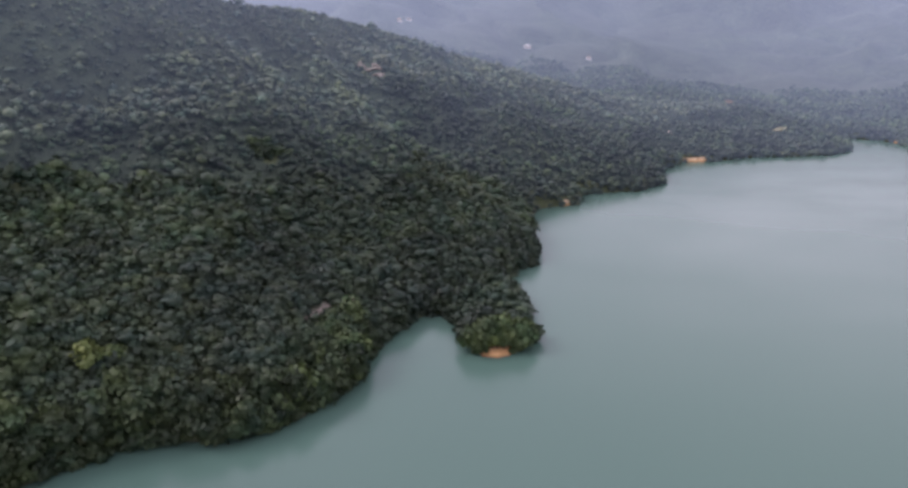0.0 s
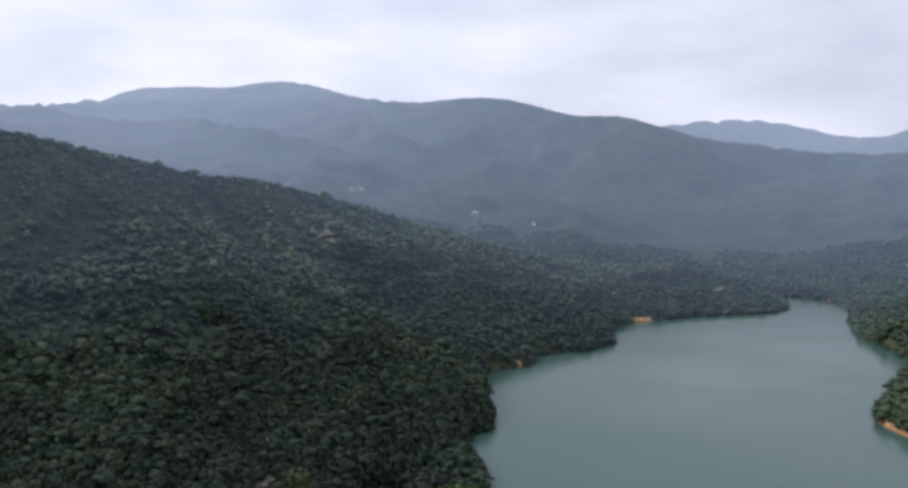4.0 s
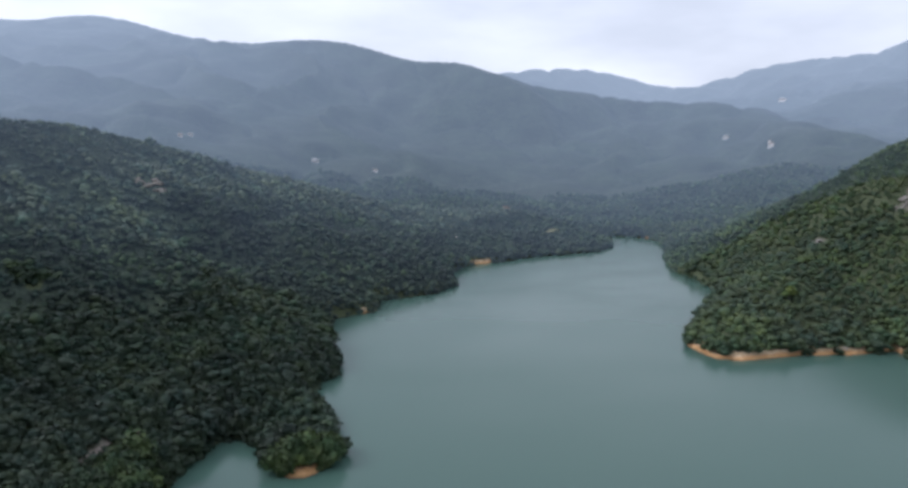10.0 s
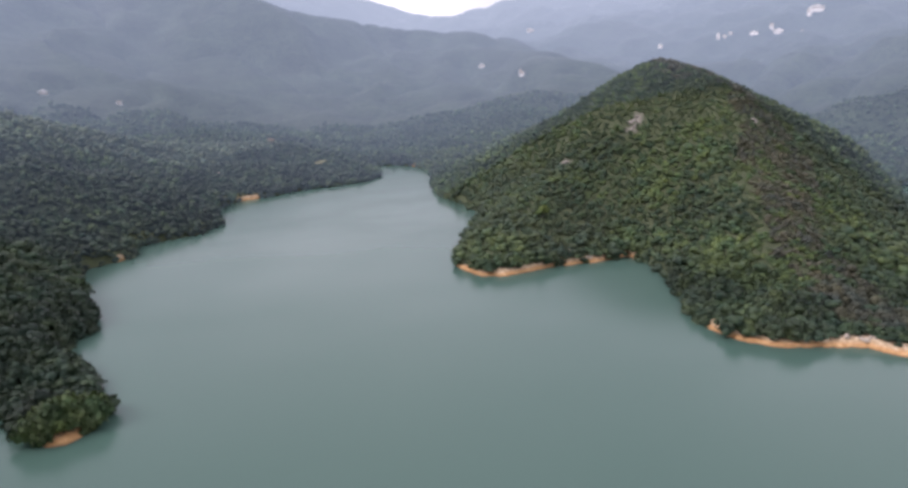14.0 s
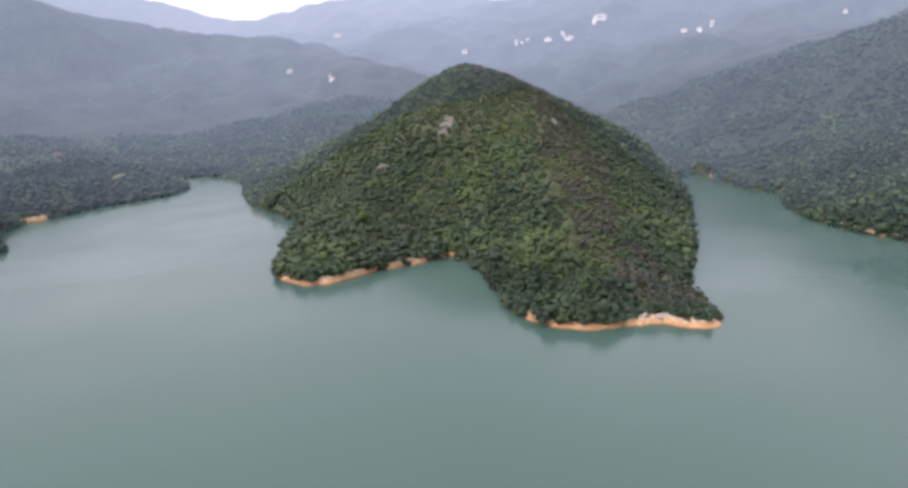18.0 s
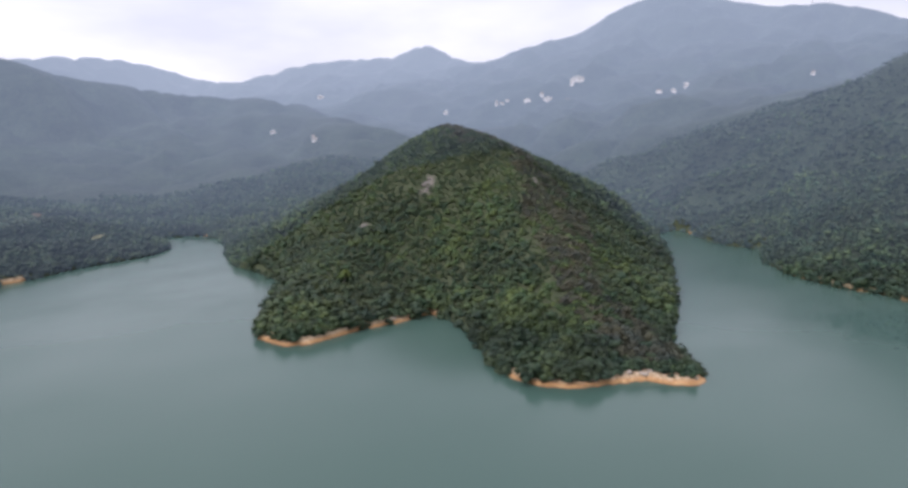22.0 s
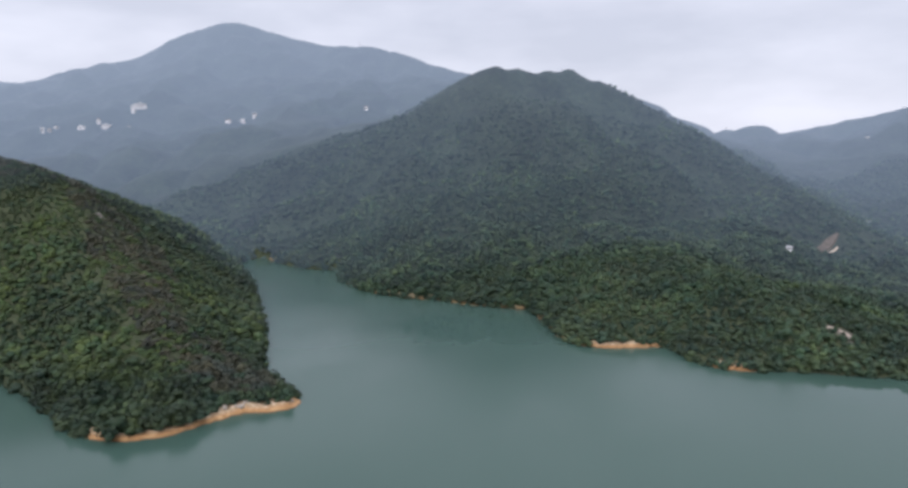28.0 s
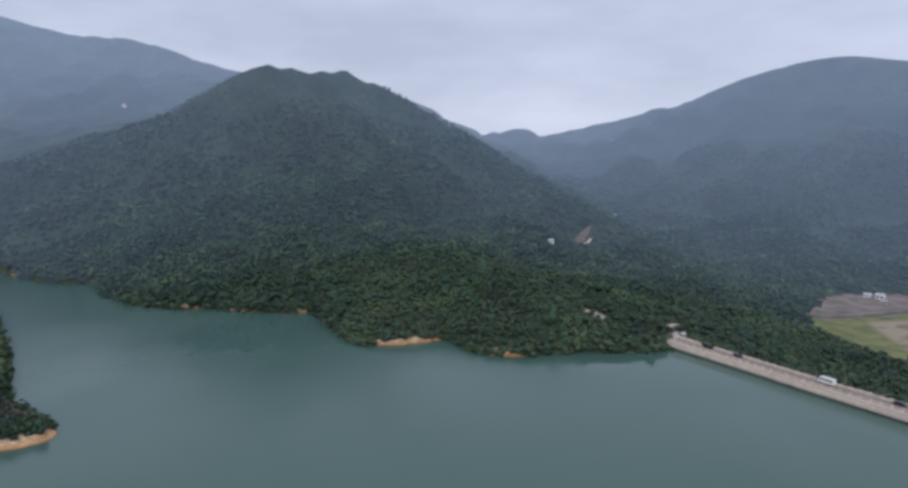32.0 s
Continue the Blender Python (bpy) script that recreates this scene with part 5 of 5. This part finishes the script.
for x, y, w, d, h, storeys, bays, pitched, skew, label in (
        (1325, 791, 27, 13, 10, 3, 8, False, 8, "large white block of flats high on a wooded slope"),
        (1318, 801, 9, 9, 16, 5, 3, False, -20, "narrow tall white block beside a block of flats"),
        (1254, 819, 23, 8, 6.5, 2, 7, False, 4, "long white house among trees on a slope"),
        (1247, 829, 8, 7, 8, 2, 2, True, 12, "white house with a grey roof among trees"),
        (1221, 846, 17, 7, 4.5, 1, 6, False, -3, "low white terrace among trees on a slope"),
        (1268, 781, 7, 6, 4, 1, 2, True, 0, "small white house among trees on a slope"),
        (1174, 888, 7, 7, 12, 4, 2, False, 5, "narrow white tower house among trees"),
        (1190, 886, 8, 6, 6, 2, 3, True, -12, "pale house with a grey roof among trees"),
        (1206, 885, 9, 6, 5, 2, 3, False, 6, "low pale house among trees on a slope"),
        (1128, 983, 11, 6, 4.5, 2, 3, False, 0, "pale house on a distant wooded hill"),
        (1314, 555, 9, 8, 11, 4, 3, False, 6, "pale tower block on a wooded slope"),
        (1309, 577, 11, 7, 6, 2, 4, False, -4, "pale house on a wooded slope"),
        (1290, 597, 13, 6, 3.5, 1, 5, True, 3, "low pale house on a wooded slope"),
        (1290, 333, 8, 7, 7, 2, 2, True, 0, "small pale house on a wooded slope"),
        (683, 953, 11, 5.6, 4, 2, 4, False, 5, "white house on a hazy wooded hill"),
        (648.5, 809, 8, 5.6, 4, 2, 3, True, -10, "white house with a grey roof on a wooded hill"),
        (653, 818, 4.8, 4, 3.2, 1, 2, True, 10, "small white house on a wooded hill"),
        (1257, 1537, 22, 12, 8, 2, 5, False, 0, "pale block low on a distant mountain"),
        (73, 979, 12, 6.4, 5, 2, 4, False, 6, "white house in a wooded valley"),
        (-93, 967, 8, 5.5, 4.5, 2, 3, True, 0, "small pale house on a wooded slope"),
        (-83, 986, 9, 5, 3, 1, 3, False, 8, "low pale house on a wooded slope"),
        (146, 932, 7, 4, 2.6, 1, 3, True, 8, "small pale house in a wooded valley"),
        (589, -186, 5.5, 4.5, 3.4, 1, 2, False, 5, "small white pump house among trees"),
        (796, -327.5, 6.4, 4.8, 3.2, 1, 3, False, -5, "small white house beside a hillside road"),
        (338, -178.5, 1.8, 1.6, 1.0, 1, 1, False, 20, "tiny white hut at the end of the dam"),
        (1385, -560, 8.8, 6.4, 4, 2, 3, False, 0, "white house on a distant wooded slope"),
        (503, -424, 7, 4.8, 3.2, 1, 3, False, 6, "white building at the edge of the mudflat"),
        (494, -428, 8, 5, 5.0, 1, 2, False, -12, "white building at the edge of the mudflat"),
        (484, -423, 5, 4, 2.4, 1, 3, True, 2, "low white building at the edge of the mudflat")):
    house(x, y, w, d, h, facing(x, y, skew), label, storeys, bays, pitched)
